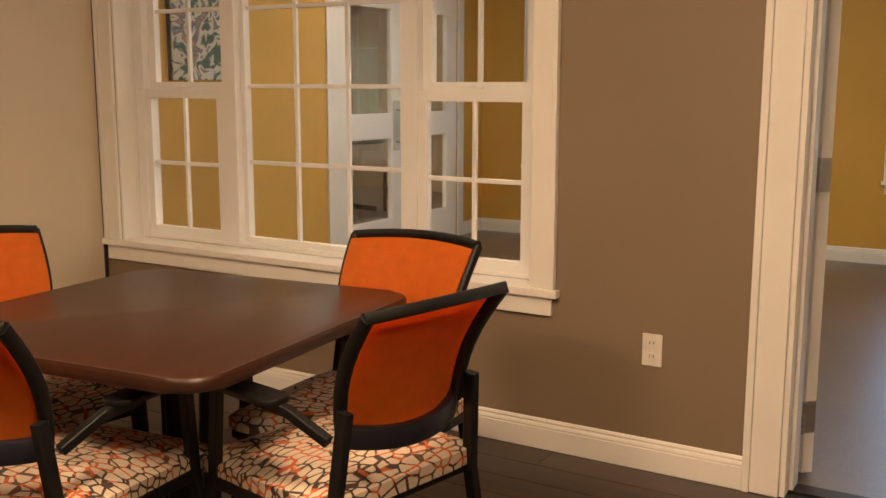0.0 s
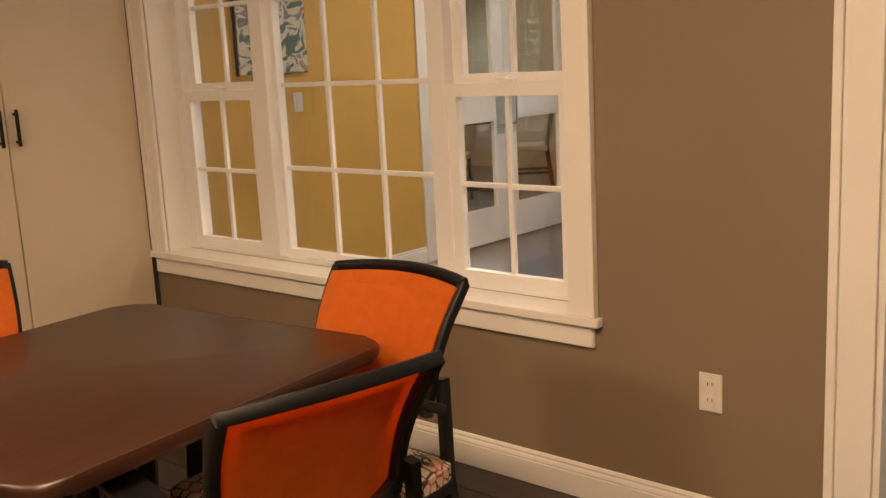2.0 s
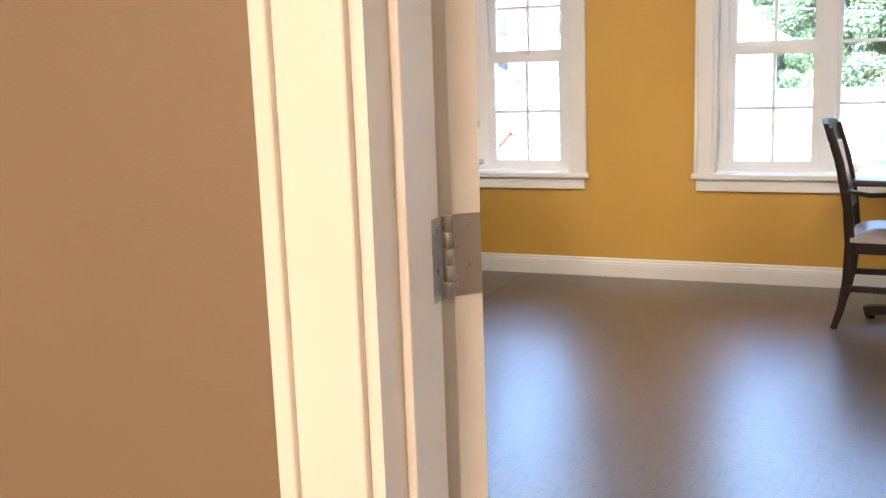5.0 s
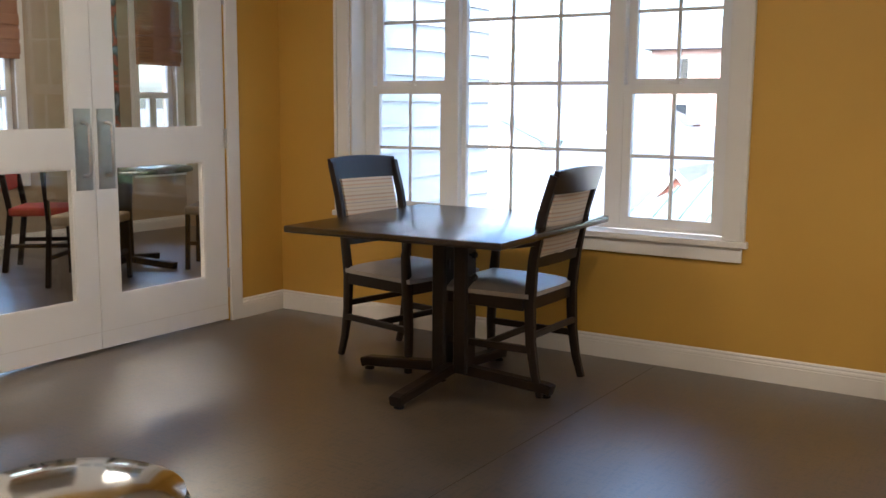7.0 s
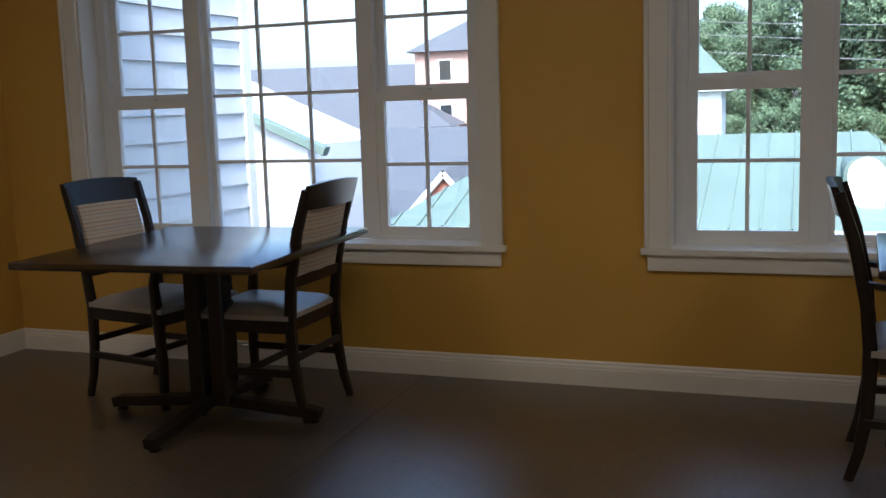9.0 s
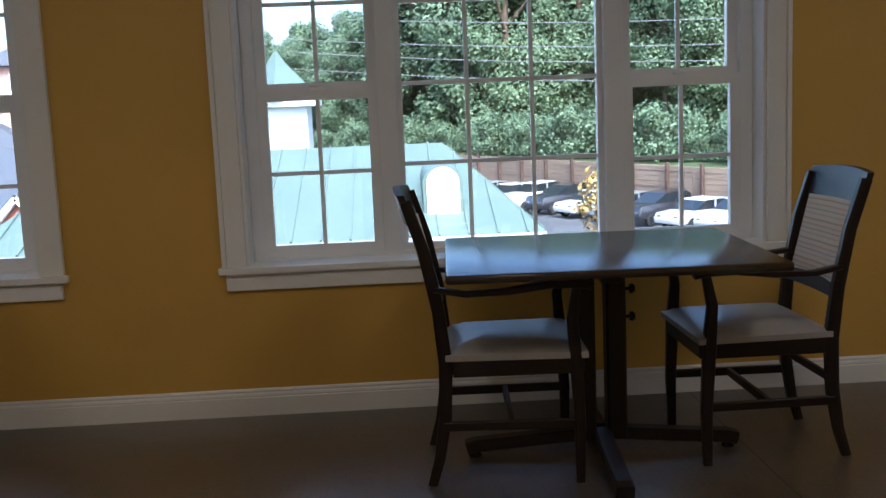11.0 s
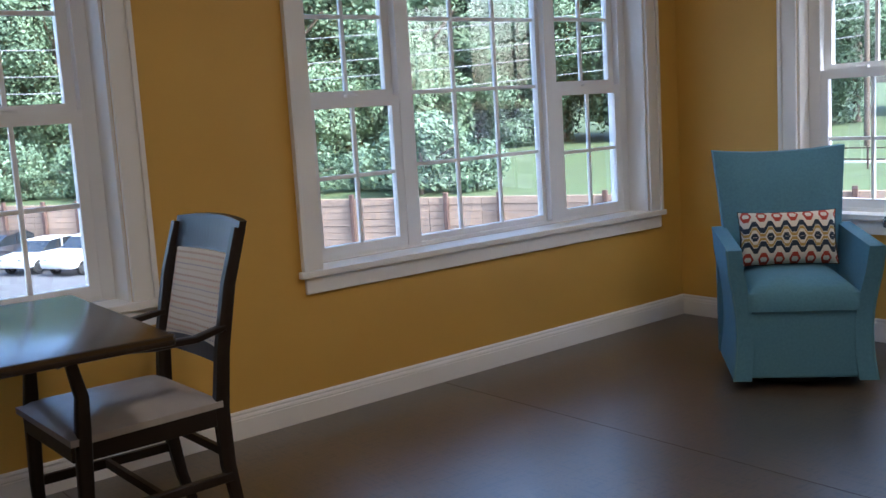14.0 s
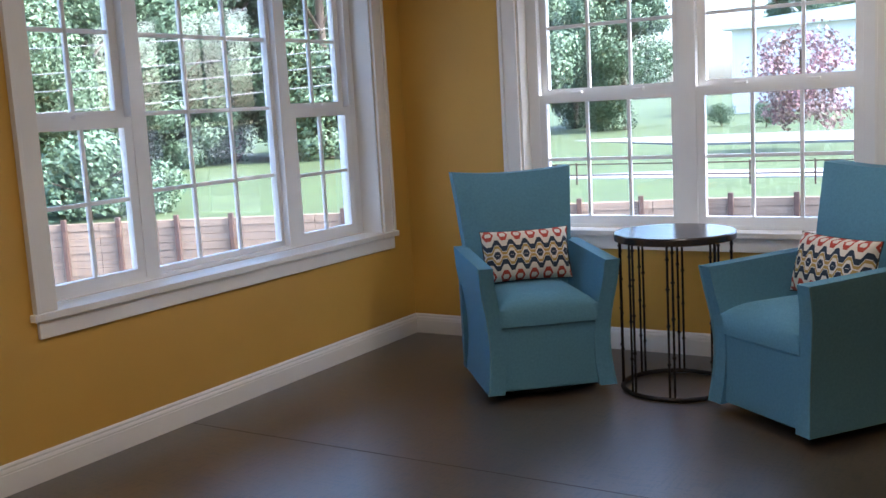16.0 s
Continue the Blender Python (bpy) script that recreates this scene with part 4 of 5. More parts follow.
def dining_chair(at):
    """A wooden armchair that faces +x."""
    c = thing("dining_armchair", "dark wooden armchair with striped back and grey seat", "chair", "armchairs at the dining tables", "", at)

    def seat(u, v):
        x, y = -0.215 + u * 0.47, (v - 0.5) * (0.45 + 0.04 * u)
        e = max(abs(u - 0.5), abs(v - 0.5)) * 2
        top = 0.485 - 0.035 * max(0, e - 0.4) ** 2 / 0.36 + 0.008 * (1 - e)
        return (x, y, top), (x, y, 0.43)
    part("seat", grid_solid(seat, 14, 14), M_SEAT, c, "padded grey vinyl seat", 60)
    part("seat_rail", boxes((0.215, -0.215, 0.375, 0.245, 0.215, 0.43), (-0.215, -0.195, 0.375, -0.19, 0.195, 0.43), (-0.19, -0.228, 0.375, 0.215, -0.203, 0.43), (-0.19, 0.203, 0.375, 0.215, 0.228, 0.43), bevel=0.004), M_DWOOD, c)
    post = [(-0.275, 0, 0.0), (-0.245, 0, 0.10), (-0.222, 0, 0.24), (-0.215, 0, 0.42), (-0.232, 0, 0.60), (-0.272, 0, 0.80), (-0.325, 0, 0.965)]
    for s in (-1, 1):
        part("back_post", bar([(x, s * (0.205 + 0.008 * (z > 0.5)), z) for x, _, z in post], 0.030, 0.042, (0, 1, 0), (0.75, 0.85, 1, 1.1, 1, 0.95, 0.9)), M_DWOOD, c, "", 50)
        part("front_leg", bar([(0.222, s * 0.215, 0.66), (0.205, s * 0.225, 0.56), (0.215, s * 0.225, 0.43), (0.225, s * 0.222, 0.2), (0.222, s * 0.222, 0.0)], 0.036, 0.036, (0, 1, 0), (0.8, 0.95, 1.15, 1, 0.8)), M_DWOOD, c, "", 50)
        part("arm", bar([(-0.245, s * 0.212, 0.672), (-0.14, s * 0.228, 0.655), (0.0, s * 0.242, 0.662), (0.14, s * 0.245, 0.682), (0.235, s * 0.238, 0.680), (0.272, s * 0.236, 0.668)], 0.048, 0.026, (0, 1, 0), (0.7, 0.75, 0.85, 1, 1.15, 0.9)), M_DWOOD, c, "", 50)
        part("side_stretcher", bar([(-0.228, s * 0.212, 0.205), (0.222, s * 0.222, 0.205)], 0.020, 0.030, (0, 1, 0)), M_DWOOD, c)
    part("cross_stretcher", bar([(0.0, -0.215, 0.205), (0.0, 0.215, 0.205)], 0.020, 0.028, (1, 0, 0)), M_DWOOD, c)
    part("rear_stretcher", bar([(-0.232, -0.2, 0.27), (-0.232, 0.2, 0.27)], 0.018, 0.028, (1, 0, 0)), M_DWOOD, c)

    def rail(za, zb, curve):
        def f(u, v):
            y, z = (u - 0.5) * 0.44, za + (zb - za) * v
            x = -0.232 - 0.25 * (z - 0.60) - 0.06 * max(0, z - 0.8) - curve * (1 - (2 * u - 1) ** 2)
            return (x + 0.012, y, z + 0.012 * (v > 0.5) * (1 - (2 * u - 1) ** 2)), (x - 0.012, y, z + 0.012 * (v > 0.5) * (1 - (2 * u - 1) ** 2))
        return grid_solid(f, 12, 3)
    part("top_rail", rail(0.885, 0.985, 0.022), M_DWOOD, c, "curved dark top rail", 50)
    part("lower_rail", rail(0.565, 0.605, 0.012), M_DWOOD, c, "", 50)

    def pad(u, v):
        y, z = (u - 0.5) * 0.345, 0.605 + 0.28 * v
        x = -0.232 - 0.25 * (z - 0.60) - 0.012 * (1 - (2 * u - 1) ** 2)
        e = 0.012 * min(1, 5 * min(u, 1 - u)) * min(1, 5 * min(v, 1 - v))
        return (x + 0.008 + e, y, z), (x - 0.008 - 0.6 * e, y, z)
    part("back_panel", grid_solid(pad, 12, 12), M_STRIPE, c, "cream back panel with thin coloured stripes", 60)
    return c


ch = dining_chair(pose(-1.50, 3.04, 0, 0, 0, -10))
copy_thing(ch, pose(-0.89, 2.98, 0, 0, 0, 180))
copy_thing(ch, pose(1.74, 2.87, 0, 0, 0, -3))
copy_thing(ch, pose(2.63, 2.94, 0, 0, 0, 180))


def swivel_chair(at):
    """A blue upholstered swivel chair that faces -y."""
    c = thing("blue_armchair", "pale blue upholstered swivel armchair", "armchair", "pair of blue armchairs", "", at)
    part("swivel_base", lathe([(0.20, 0.0), (0.21, 0.006), (0.21, 0.02), (0.06, 0.03), (0.06, 0.05)], 28), M_BLACK, c, "", 40)

    def arm(s):
        def f(u, v):
            # u from front to rear, v from bottom to top
            z = 0.045 + v * (0.575 + 0.025 * u)
            flare = 0.250 - 0.022 * math.sin(math.pi * min(1, v * 1.25)) + 0.022 * v ** 2
            y = -0.325 + u * 0.60 + 0.03 * (1 - u) * math.sin(math.pi * v) - 0.02 * (1 - u) * v
            t = 0.075 - 0.012 * v
            return (s * (flare + 0.045), y, z), (s * (flare + 0.045 - t), y, z)
        return grid_solid(f, 10, 12)
    for s in (-1, 1):
        bm = arm(s)
        part("arm", bm, M_BLUE, c, "", 50)
        pts = []
        for k in range(13):
            v = k / 12
            pts.append((s * (0.250 - 0.022 * math.sin(math.pi * min(1, v * 1.25)) + 0.022 * v ** 2 + 0.045), -0.325 + 0.03 * math.sin(math.pi * v) - 0.02 * v, 0.045 + v * 0.575))
        bm = bmesh.new()
        part("piping", tube(bm, pts, 0.005, 6), M_PIPE, c, "", 50)

    def back(u, v):
        x = (u - 0.5) * (0.50 + 0.10 * v ** 1.5)
        z = 0.30 + v * (0.685 + 0.02 * (2 * u - 1) ** 2)
        y = 0.20 + 0.115 * v + 0.035 * v * v + 0.015 * math.cos(math.pi * (u - 0.5))
        e = 0.025 * min(1, 6 * min(u, 1 - u)) * min(1, 6 * (1 - v))
        return (x, y - 0.045 - e, z), (x, y + 0.055 + 0.4 * e, z)
    part("backrest", grid_solid(back, 16, 16), M_BLUE, c, "", 50)

    def rear(u, v):
        x = (u - 0.5) * 0.60
        y = 0.285 + 0.02 * v - 0.04 * (2 * u - 1) ** 2
        return (x, y - 0.04, 0.045 + 0.58 * v), (x, y + 0.012, 0.045 + 0.58 * v)
    part("rear_panel", grid_solid(rear, 10, 8), M_BLUE, c, "", 50)

    def cushion(u, v):
        x, y = (u - 0.5) * 0.455, -0.315 + v * 0.51
        e = max(abs(u - 0.5), abs(v - 0.5)) * 2
        return (x, y, 0.478 - 0.055 * max(0, e - 0.5) ** 2 / 0.25 + 0.012 * (1 - e)), (x, y + 0.004, 0.345)
    part("seat_cushion", grid_solid(cushion, 14, 14), M_BLUE, c, "", 60)
    part("front_panel", boxes((-0.228, -0.300, 0.05, 0.228, -0.25, 0.342), bevel=0.01), M_BLUE, c)
    return c


bc = swivel_chair(pose(5.54, 2.445, 0, 0, 0, -49))
copy_thing(bc, pose(5.485, 1.13, 0, 0, 0, -126))


def pillow(at):
    def f(u, v):
        a, b = 2 * u - 1, 2 * v - 1
        e = (max(0, 1 - abs(a) ** 3.0) * max(0, 1 - abs(b) ** 3.0)) ** 0.5
        x, z = a * 0.215 * (1 - 0.05 * (1 - b * b)), b * 0.125 * (1 - 0.06 * (1 - a * a))
        return (0.062 * e + 0.003, x, z), (-0.055 * e - 0.003, x, z)
    p = thing("lumbar_pillow", "oblong pillow with navy, red and gold hexagon pattern", "pillow", "pillows on the armchairs", "", at)
    part("cushion", grid_solid(f, 20, 14), M_PILLOW, p, "", 60)
    bm = bmesh.new()
    ring = [(0, a * 0.215, b * 0.125) for a, b in ((-1, -1), (-0.5, -0.94), (0, -0.93), (0.5, -0.94), (1, -1), (0.955, 0), (1, 1), (0.5, 0.94), (0, 0.93), (-0.5, 0.94), (-1, 1), (-0.955, 0), (-1, -1))]
    part("piping", tube(bm, ring, 0.004, 6), M_DARK, p)
    return p


def pillow_at(chair_xy, rz):
    base = pose(chair_xy[0], chair_xy[1], 0, 0, 0, rz)
    return base @ pose(0, 0.075, 0.605, -16, 0, 0) @ pose(0, 0, 0, 0, 0, -90)


pl = pillow(pillow_at((5.54, 2.445), -49))
copy_thing(pl, pillow_at((5.485, 1.13), -126))


def drum_table(at):
    t = thing("round_side_table", "round dark side table on thin bamboo-style metal legs", "side table", "", "", at)
    part("tabletop", lathe([(0.258, 0.685), (0.268, 0.690), (0.270, 0.715), (0.265, 0.722), (0.0005, 0.723)], 40), M_TOP, t, "", 40)
    n = 8
    for k in range(n):
        a = 2 * math.pi * (k + 0.3) / n
        x, y = 0.245 * math.cos(a), 0.245 * math.sin(a)
        for off in (-0.011, 0.011):
            xx, yy = x - off * math.sin(a), y + off * math.cos(a)
            prof = [(0.0055, 0.012)]
            for z in (0.17, 0.34, 0.50, 0.63):
                zz = z + 0.03 * (off > 0)
                prof += [(0.0055, zz - 0.006), (0.0095, zz - 0.002), (0.0095, zz + 0.002), (0.0055, zz + 0.006)]
            part("leg", lathe(prof + [(0.0055, 0.684)], 8, (xx, yy)), M_BRONZE, t, "", 50)
    bm = bmesh.new()
    part("base_ring", tube(bm, [(0.245 * math.cos(2 * math.pi * k / 40), 0.245 * math.sin(2 * math.pi * k / 40), 0.012) for k in range(41)], 0.011, 8), M_BRONZE, t, "", 50)
    return t


drum_table(pose(5.68, 1.79, 0))


def step_bin(at):
    b = thing("pedal_bin", "round chrome pedal bin with domed lid", "trash bin", "", "", at)
    part("body", lathe([(0.185, 0.0), (0.19, 0.012), (0.19, 0.565), (0.186, 0.57)], 40), M_CHROME, b, "", 40)
    part("base_band", lathe([(0.192, 0.0), (0.194, 0.004), (0.194, 0.045), (0.191, 0.05)], 40), M_BLACK, b, "", 40)
    part("rim", lathe([(0.190, 0.566), (0.198, 0.570), (0.198, 0.596), (0.192, 0.602)], 40), M_CHROME, b, "", 40)
    part("lid", lathe([(0.194, 0.600), (0.192, 0.612), (0.165, 0.624), (0.09, 0.632), (0.0005, 0.634)], 40), M_CHROME, b, "polished domed lid", 40)
    bm = bmesh.new()
    part("handle", tube(bm, [(0.19, 0.09, 0.555), (0.225, 0.07, 0.52), (0.232, 0.0, 0.49), (0.225, -0.07, 0.52), (0.19, -0.09, 0.555)], 0.006, 8), M_BLACK, b)
    part("pedal", boxes((0.16, -0.045, 0.012, 0.265, 0.045, 0.03), bevel=0.006), M_BLACK, b, "black foot pedal")
    return b


step_bin(pose(-0.06, 0.0, 0, 0, 0, 40))

# ---- the room past the glazed doors ----
FX, FY = -6.5, 6.2
structure("floor_next_room", boxes((FX - 0.2, -1.0, -0.2, XC - 0.14, FY + 0.2, 0)), M_FLOOR, "brown vinyl floor of the next dining room", "floor")
structure("ceiling_next_room", boxes((FX - 0.2, -1.0, CEIL, XC - 0.14, FY + 0.2, CEIL + 0.15)), M_CEIL, "white ceiling of the next dining room", "ceiling")
structure("wall_next_west", wall_y(-1.0, FY + 0.2, FX - 0.2, FX, CEIL, [(3.15, 4.3, 0.62, 2.2), (5.62, 6.1, 0.62, 2.2)]), M_TAN, "tan painted wall with tall windows", "wall")
structure("wall_next_north", boxes((FX, FY, 0, XC - 0.14, FY + 0.2, CEIL)), M_TAN, "tan painted wall of the next room", "wall")
structure("wall_next_south", boxes((FX, -1.2, 0, XC - 0.14, -1.0, CEIL)), M_TAN, "tan painted wall of the next room", "wall")
structure("wall_next_east", boxes((XC - 0.14, YA + 0.25, 0, XC - 0.002, FY, CEIL), (XC - 0.142, -1.0, 0, XC - 0.141, F0 - 0.1, CEIL)), M_TAN, "tan painted wall of the next room", "wall")
structure("baseboard_next", prism([(FX + p, z) for p, z in BASE_P], "y", -1.0, FY), M_WHITE, "moulded white baseboard along the wall", "baseboard")
for k, (ya, yb) in enumerate(((3.15, 4.3), (5.62, 6.1))):
    w = thing("window_%d" % (6 + k), "tall white sash window under a bamboo shade", "window", "", "structure")
    ym = 0.5 * (ya + yb)
    cols = (ya, ym - 0.03, ym + 0.03, yb) if yb - ya > 0.8 else (ya, yb - 0.03, yb - 0.03, yb)
    part("window_frame", boxes((FX - 0.12, ya, 0.62, FX - 0.06, ya + 0.05, 2.2), (FX - 0.12, yb - 0.05, 0.62, FX - 0.06, yb, 2.2), (FX - 0.12, ya + 0.05, 0.62, FX - 0.06, yb - 0.05, 0.68), (FX - 0.12, ya + 0.05, 1.30, FX - 0.06, yb - 0.05, 1.36), (FX - 0.13, ym - 0.04, 0.68, FX - 0.07, ym + 0.04, 1.299)), M_SASH, w)
    part("casing", boxes((FX, ya - 0.09, 0.53, FX + 0.02, ya, 2.3), (FX, yb, 0.53, FX + 0.02, min(yb + 0.09, FY - 0.002), 2.3), (FX, ya, 0.53, FX + 0.03, yb, 0.62)), M_WHITE, w)
    for zz in (0.99, 1.68):
        part("muntin", boxes((FX - 0.10, ya + 0.05, zz - 0.01, FX - 0.08, yb - 0.05, zz + 0.01)), M_SASH, w)
    g = part("pane", boxes((FX - 0.092, ya + 0.05, 0.68, FX - 0.088, yb - 0.05, 2.2)), M_GLASS, w)
    g.visible_shadow = False
    sh = thing("bamboo_shade", "woven bamboo roman shade, half raised", "window shade", "bamboo shades")
    part("shade", boxes((FX + 0.02, ya - 0.03, 1.62, FX + 0.045, yb + 0.03, 2.25), bevel=0.004), M_BAMBOO, sh)
    for zz in (1.66, 1.78, 1.9):
        part("fold", boxes((FX + 0.045, ya - 0.03, zz, FX + 0.062, yb + 0.03, zz + 0.09), bevel=0.006), M_BAMBOO, sh)
ap = thing("autumn_painting", "tall landscape painting with red and dark trees", "painting", "", "", pose(FX, 5.08, 0.98))
part("canvas", boxes((0.004, -0.29, 0, 0.035, 0.29, 1.25), bevel=0.003), M_ART2, ap)
nt_ = thing("round_dining_table", "round dark pedestal dining table", "table", "", "", pose(-4.9, 4.1, 0))
part("tabletop", lathe([(0.50, 0.735), (0.52, 0.742), (0.52, 0.758), (0.51, 0.765), (0.0005, 0.766)], 36), M_TOP, nt_, "", 40)
part("pedestal", lathe([(0.06, 0.05), (0.055, 0.4), (0.07, 0.73)], 18), M_DWOOD, nt_, "", 40)
for a in range(4):
    c_, s_ = math.cos(a * math.pi / 2 + 0.3), math.sin(a * math.pi / 2 + 0.3)
    part("foot", bar([(0.05 * c_, 0.05 * s_, 0.06), (0.42 * c_, 0.42 * s_, 0.025)], 0.06, 0.05, (-s_, c_, 0)), M_DWOOD, nt_)


def side_chair(at, seat_mat, label):
    c = thing("dining_side_chair", label, "chair", "chairs in the next room", "", at)
    part("seat", boxes((-0.22, -0.22, 0.42, 0.22, 0.22, 0.485), bevel=0.02), seat_mat, c)
    for s in (-1, 1):
        part("back_post", bar([(-0.27, s * 0.19, 0), (-0.21, s * 0.19, 0.45), (-0.29, s * 0.19, 0.92)], 0.03, 0.04, (0, 1, 0)), M_DWOOD, c)
        part("front_leg", bar([(0.20, s * 0.19, 0.43), (0.21, s * 0.20, 0)], 0.034, 0.034, (0, 1, 0)), M_DWOOD, c)
        part("stretcher", bar([(-0.23, s * 0.19, 0.2), (0.205, s * 0.195, 0.2)], 0.02, 0.03, (0, 1, 0)), M_DWOOD, c)
    part("backrest", boxes((-0.275, -0.17, 0.60, -0.25, 0.17, 0.88), bevel=0.008), seat_mat, c)
    part("top_rail", boxes((-0.30, -0.2, 0.885, -0.27, 0.2, 0.925), bevel=0.006), M_DWOOD, c)


side_chair(pose(-5.3, 3.7, 0, 0, 0, 40), M_RED, "dark wooden dining chair with red upholstery")
side_chair(pose(-4.35, 4.55, 0, 0, 0, 215), M_TAN, "dark wooden dining chair with tan upholstery")
side_chair(pose(-4.55, 3.5, 0, 0, 0, 120), M_TAN, "dark wooden dining chair with tan upholstery")

# ---- planks of the meeting room floor, nearest the walk ----
pl_mesh = {}
for i in range(34):
    x = XG + 0.02
    yy0 = YB - 0.02 - (i + 1) * 0.15
    if yy0 < BACK:
        break
    x -= (i * 0.37) % 1.1
    while x < 3.5:
        xa, xb = max(x, XG - 0.1), min(x + 1.2, 3.6)
        if xb - xa > 0.05:
            key = round(xb - xa, 2)
            if key not in pl_mesh:
                bm = boxes((0, 0, 0, key - 0.0025, 0.1475, 0.006), bevel=0.0012)
                me = bpy.data.meshes.new("plank")
                bm.to_mesh(me)
                bm.free()
                me.materials.append(M_PLANK)
                pl_mesh[key] = me
            o = new("plank", pl_mesh[key])
            o.parent = sub
            o.matrix_basis = pose(xa, yy0, -0.006)
        x += 1.2


# ---- outside, seen from the upper floor ----
GZ, TOP = -5.0, -2.25                 # car park and the lawn above the timber wall


def out(x, y, k=1.3):
    """A place outside, set out from the windows."""
    return (1.2 + (x - 1.2) * k, (y + 0.3) * k - 0.3)


structure("ground", boxes((-900, -900, GZ - 1, 900, 900, GZ)), M_ASPHALT, "grey asphalt car park and surrounding ground", "ground")
WALL_LINE = [out(x, y) for x, y in [(-6.0, 62.0), (4.0, 59.0), (13.0, 38.0), (21.0, 22.0), (27.0, 8.0), (30.0, -14.0)]]
bm = bmesh.new()
lo = [bm.verts.new((x + 0.3, y + 0.3, TOP)) for x, y in WALL_LINE]
hi = [bm.verts.new((x + 260 if i > 2 else x + 100 * i, y + (320 if i < 3 else 110 * (5 - i)), TOP + 3.0)) for i, (x, y) in enumerate(WALL_LINE)]
for i in range(len(lo) - 1):
    bm.faces.new((lo[i], lo[i + 1], hi[i + 1], hi[i]))
structure("lawn_terrace", bm, M_GRASS, "green lawn bank above the timber wall", "lawn")
rw = thing("retaining_wall", "long weathered timber retaining wall with dark steel posts", "retaining wall", "", "structure")
for i in range(len(WALL_LINE) - 1):
    a, b = Vector(WALL_LINE[i]), Vector(WALL_LINE[i + 1])
    d = (b - a)
    L = d.length
    ang = math.degrees(math.atan2(d.y, d.x))
    bm = bmesh.new()
    for k in range(10):
        off = 0.03 * ((k * 7) % 3)
        x = 0.0
        while x < L:
            e = min(L, x + 3.0)
            box(bm, x + 0.01, 0.02 + off * 0.4, k * 0.28 + 0.012, e - 0.01, 0.30, (k + 1) * 0.28)
            x += 3.0
    t = part("timber_courses", bm, M_TIMBER, rw)
    t["kind"] = "stuff"
    t.matrix_basis = pose(a.x, a.y, GZ, 0, 0, ang)
    x = 0.8
    while x < L:
        p = part("post", boxes((-0.09, -0.16, 0, 0.09, 0.0, 3.0), bevel=0.02), M_POST, rw)
        p.matrix_basis = pose(a.x, a.y, GZ, 0, 0, ang) @ pose(x, 0, 0)
        x += 2.1 if i > 1 else 3.0

# road and lawns beyond the end window
structure("road", boxes((42.5, -52, TOP - 0.6, 50, 52, TOP + 0.13)), M_ROAD, "pale grey road past the lawn", "road")
rd = prism([out(x, y) for x, y in [(52, -60), (60, -60), (60, 8), (72, 22), (110, 30), (110, 38), (64, 34), (50, 16), (48, 0)]], "z", TOP - 0.6, TOP + 0.48)
structure("road_far", rd, M_ROAD, "pale curved driveway across the lawn", "road")


def rail_fence(x, y0, y1):
    f = thing("rail_fence", "thin dark metal rail fence on the lawn", "fence")
    for z in (0.45, 0.9):
        part("rail", boxes((x - 0.02, y0, TOP + z, x + 0.02, y1, TOP + z + 0.05)), M_POST, f)
    y = y0
    while y <= y1:
        part("post", boxes((x - 0.03, y - 0.03, TOP, x + 0.03, y + 0.03, TOP + 1.0)), M_POST, f)
        y += 2.4


rail_fence(40.0, -16, 28)
wh = thing("white_warehouse", "long white building with a plain roofline", "building")
part("wall", boxes((123, -39, -3, 150, 34, 8.7)), M_WHITEB, wh)
part("roof", prism([(-40, 8.7), (35, 8.7), (35, 9.4), (-2.5, 11.8), (-40, 9.4)], "x", 122, 151), M_WHITEB, wh)


# trees
def crown_bm(n, radius, height, base, leaf, seed, clumps=44):
    rng = random.Random(seed)
    bm = bmesh.new()
    cs = []
    for _ in range(clumps):
        a, r, h = rng.uniform(0, 6.283), radius * rng.uniform(0.1, 0.95) ** 0.6, rng.uniform(0, 1)
        w = math.sin(math.pi * (0.12 + 0.80 * h)) ** 0.7
        cs.append((Vector((r * w * math.cos(a), r * w * math.sin(a), base + height * h)), radius * rng.uniform(0.22, 0.42)))
    for _ in range(n):
        c, s = rng.choice(cs)
        d = Vector((rng.gauss(0, 1), rng.gauss(0, 1), rng.gauss(0, 0.8))).normalized() * s * rng.uniform(0.55, 1.05)
        p = c + d
        nrm = (d.normalized() + Vector((rng.gauss(0, 0.5), rng.gauss(0, 0.5), rng.gauss(0, 0.5) + 0.3))).normalized()
        u = nrm.orthogonal().normalized()
        v = nrm.cross(u)
        k = leaf * rng.uniform(0.6, 1.3)
        q = [bm.verts.new(p + u * (k * x) + v * (k * y) + nrm * (k * z)) for x, y, z in ((-1, -0.3, 0), (0.9, -0.5, 0.1), (0.1, 0.9, 0.1))]
        bm.faces.new(q)
    return bm


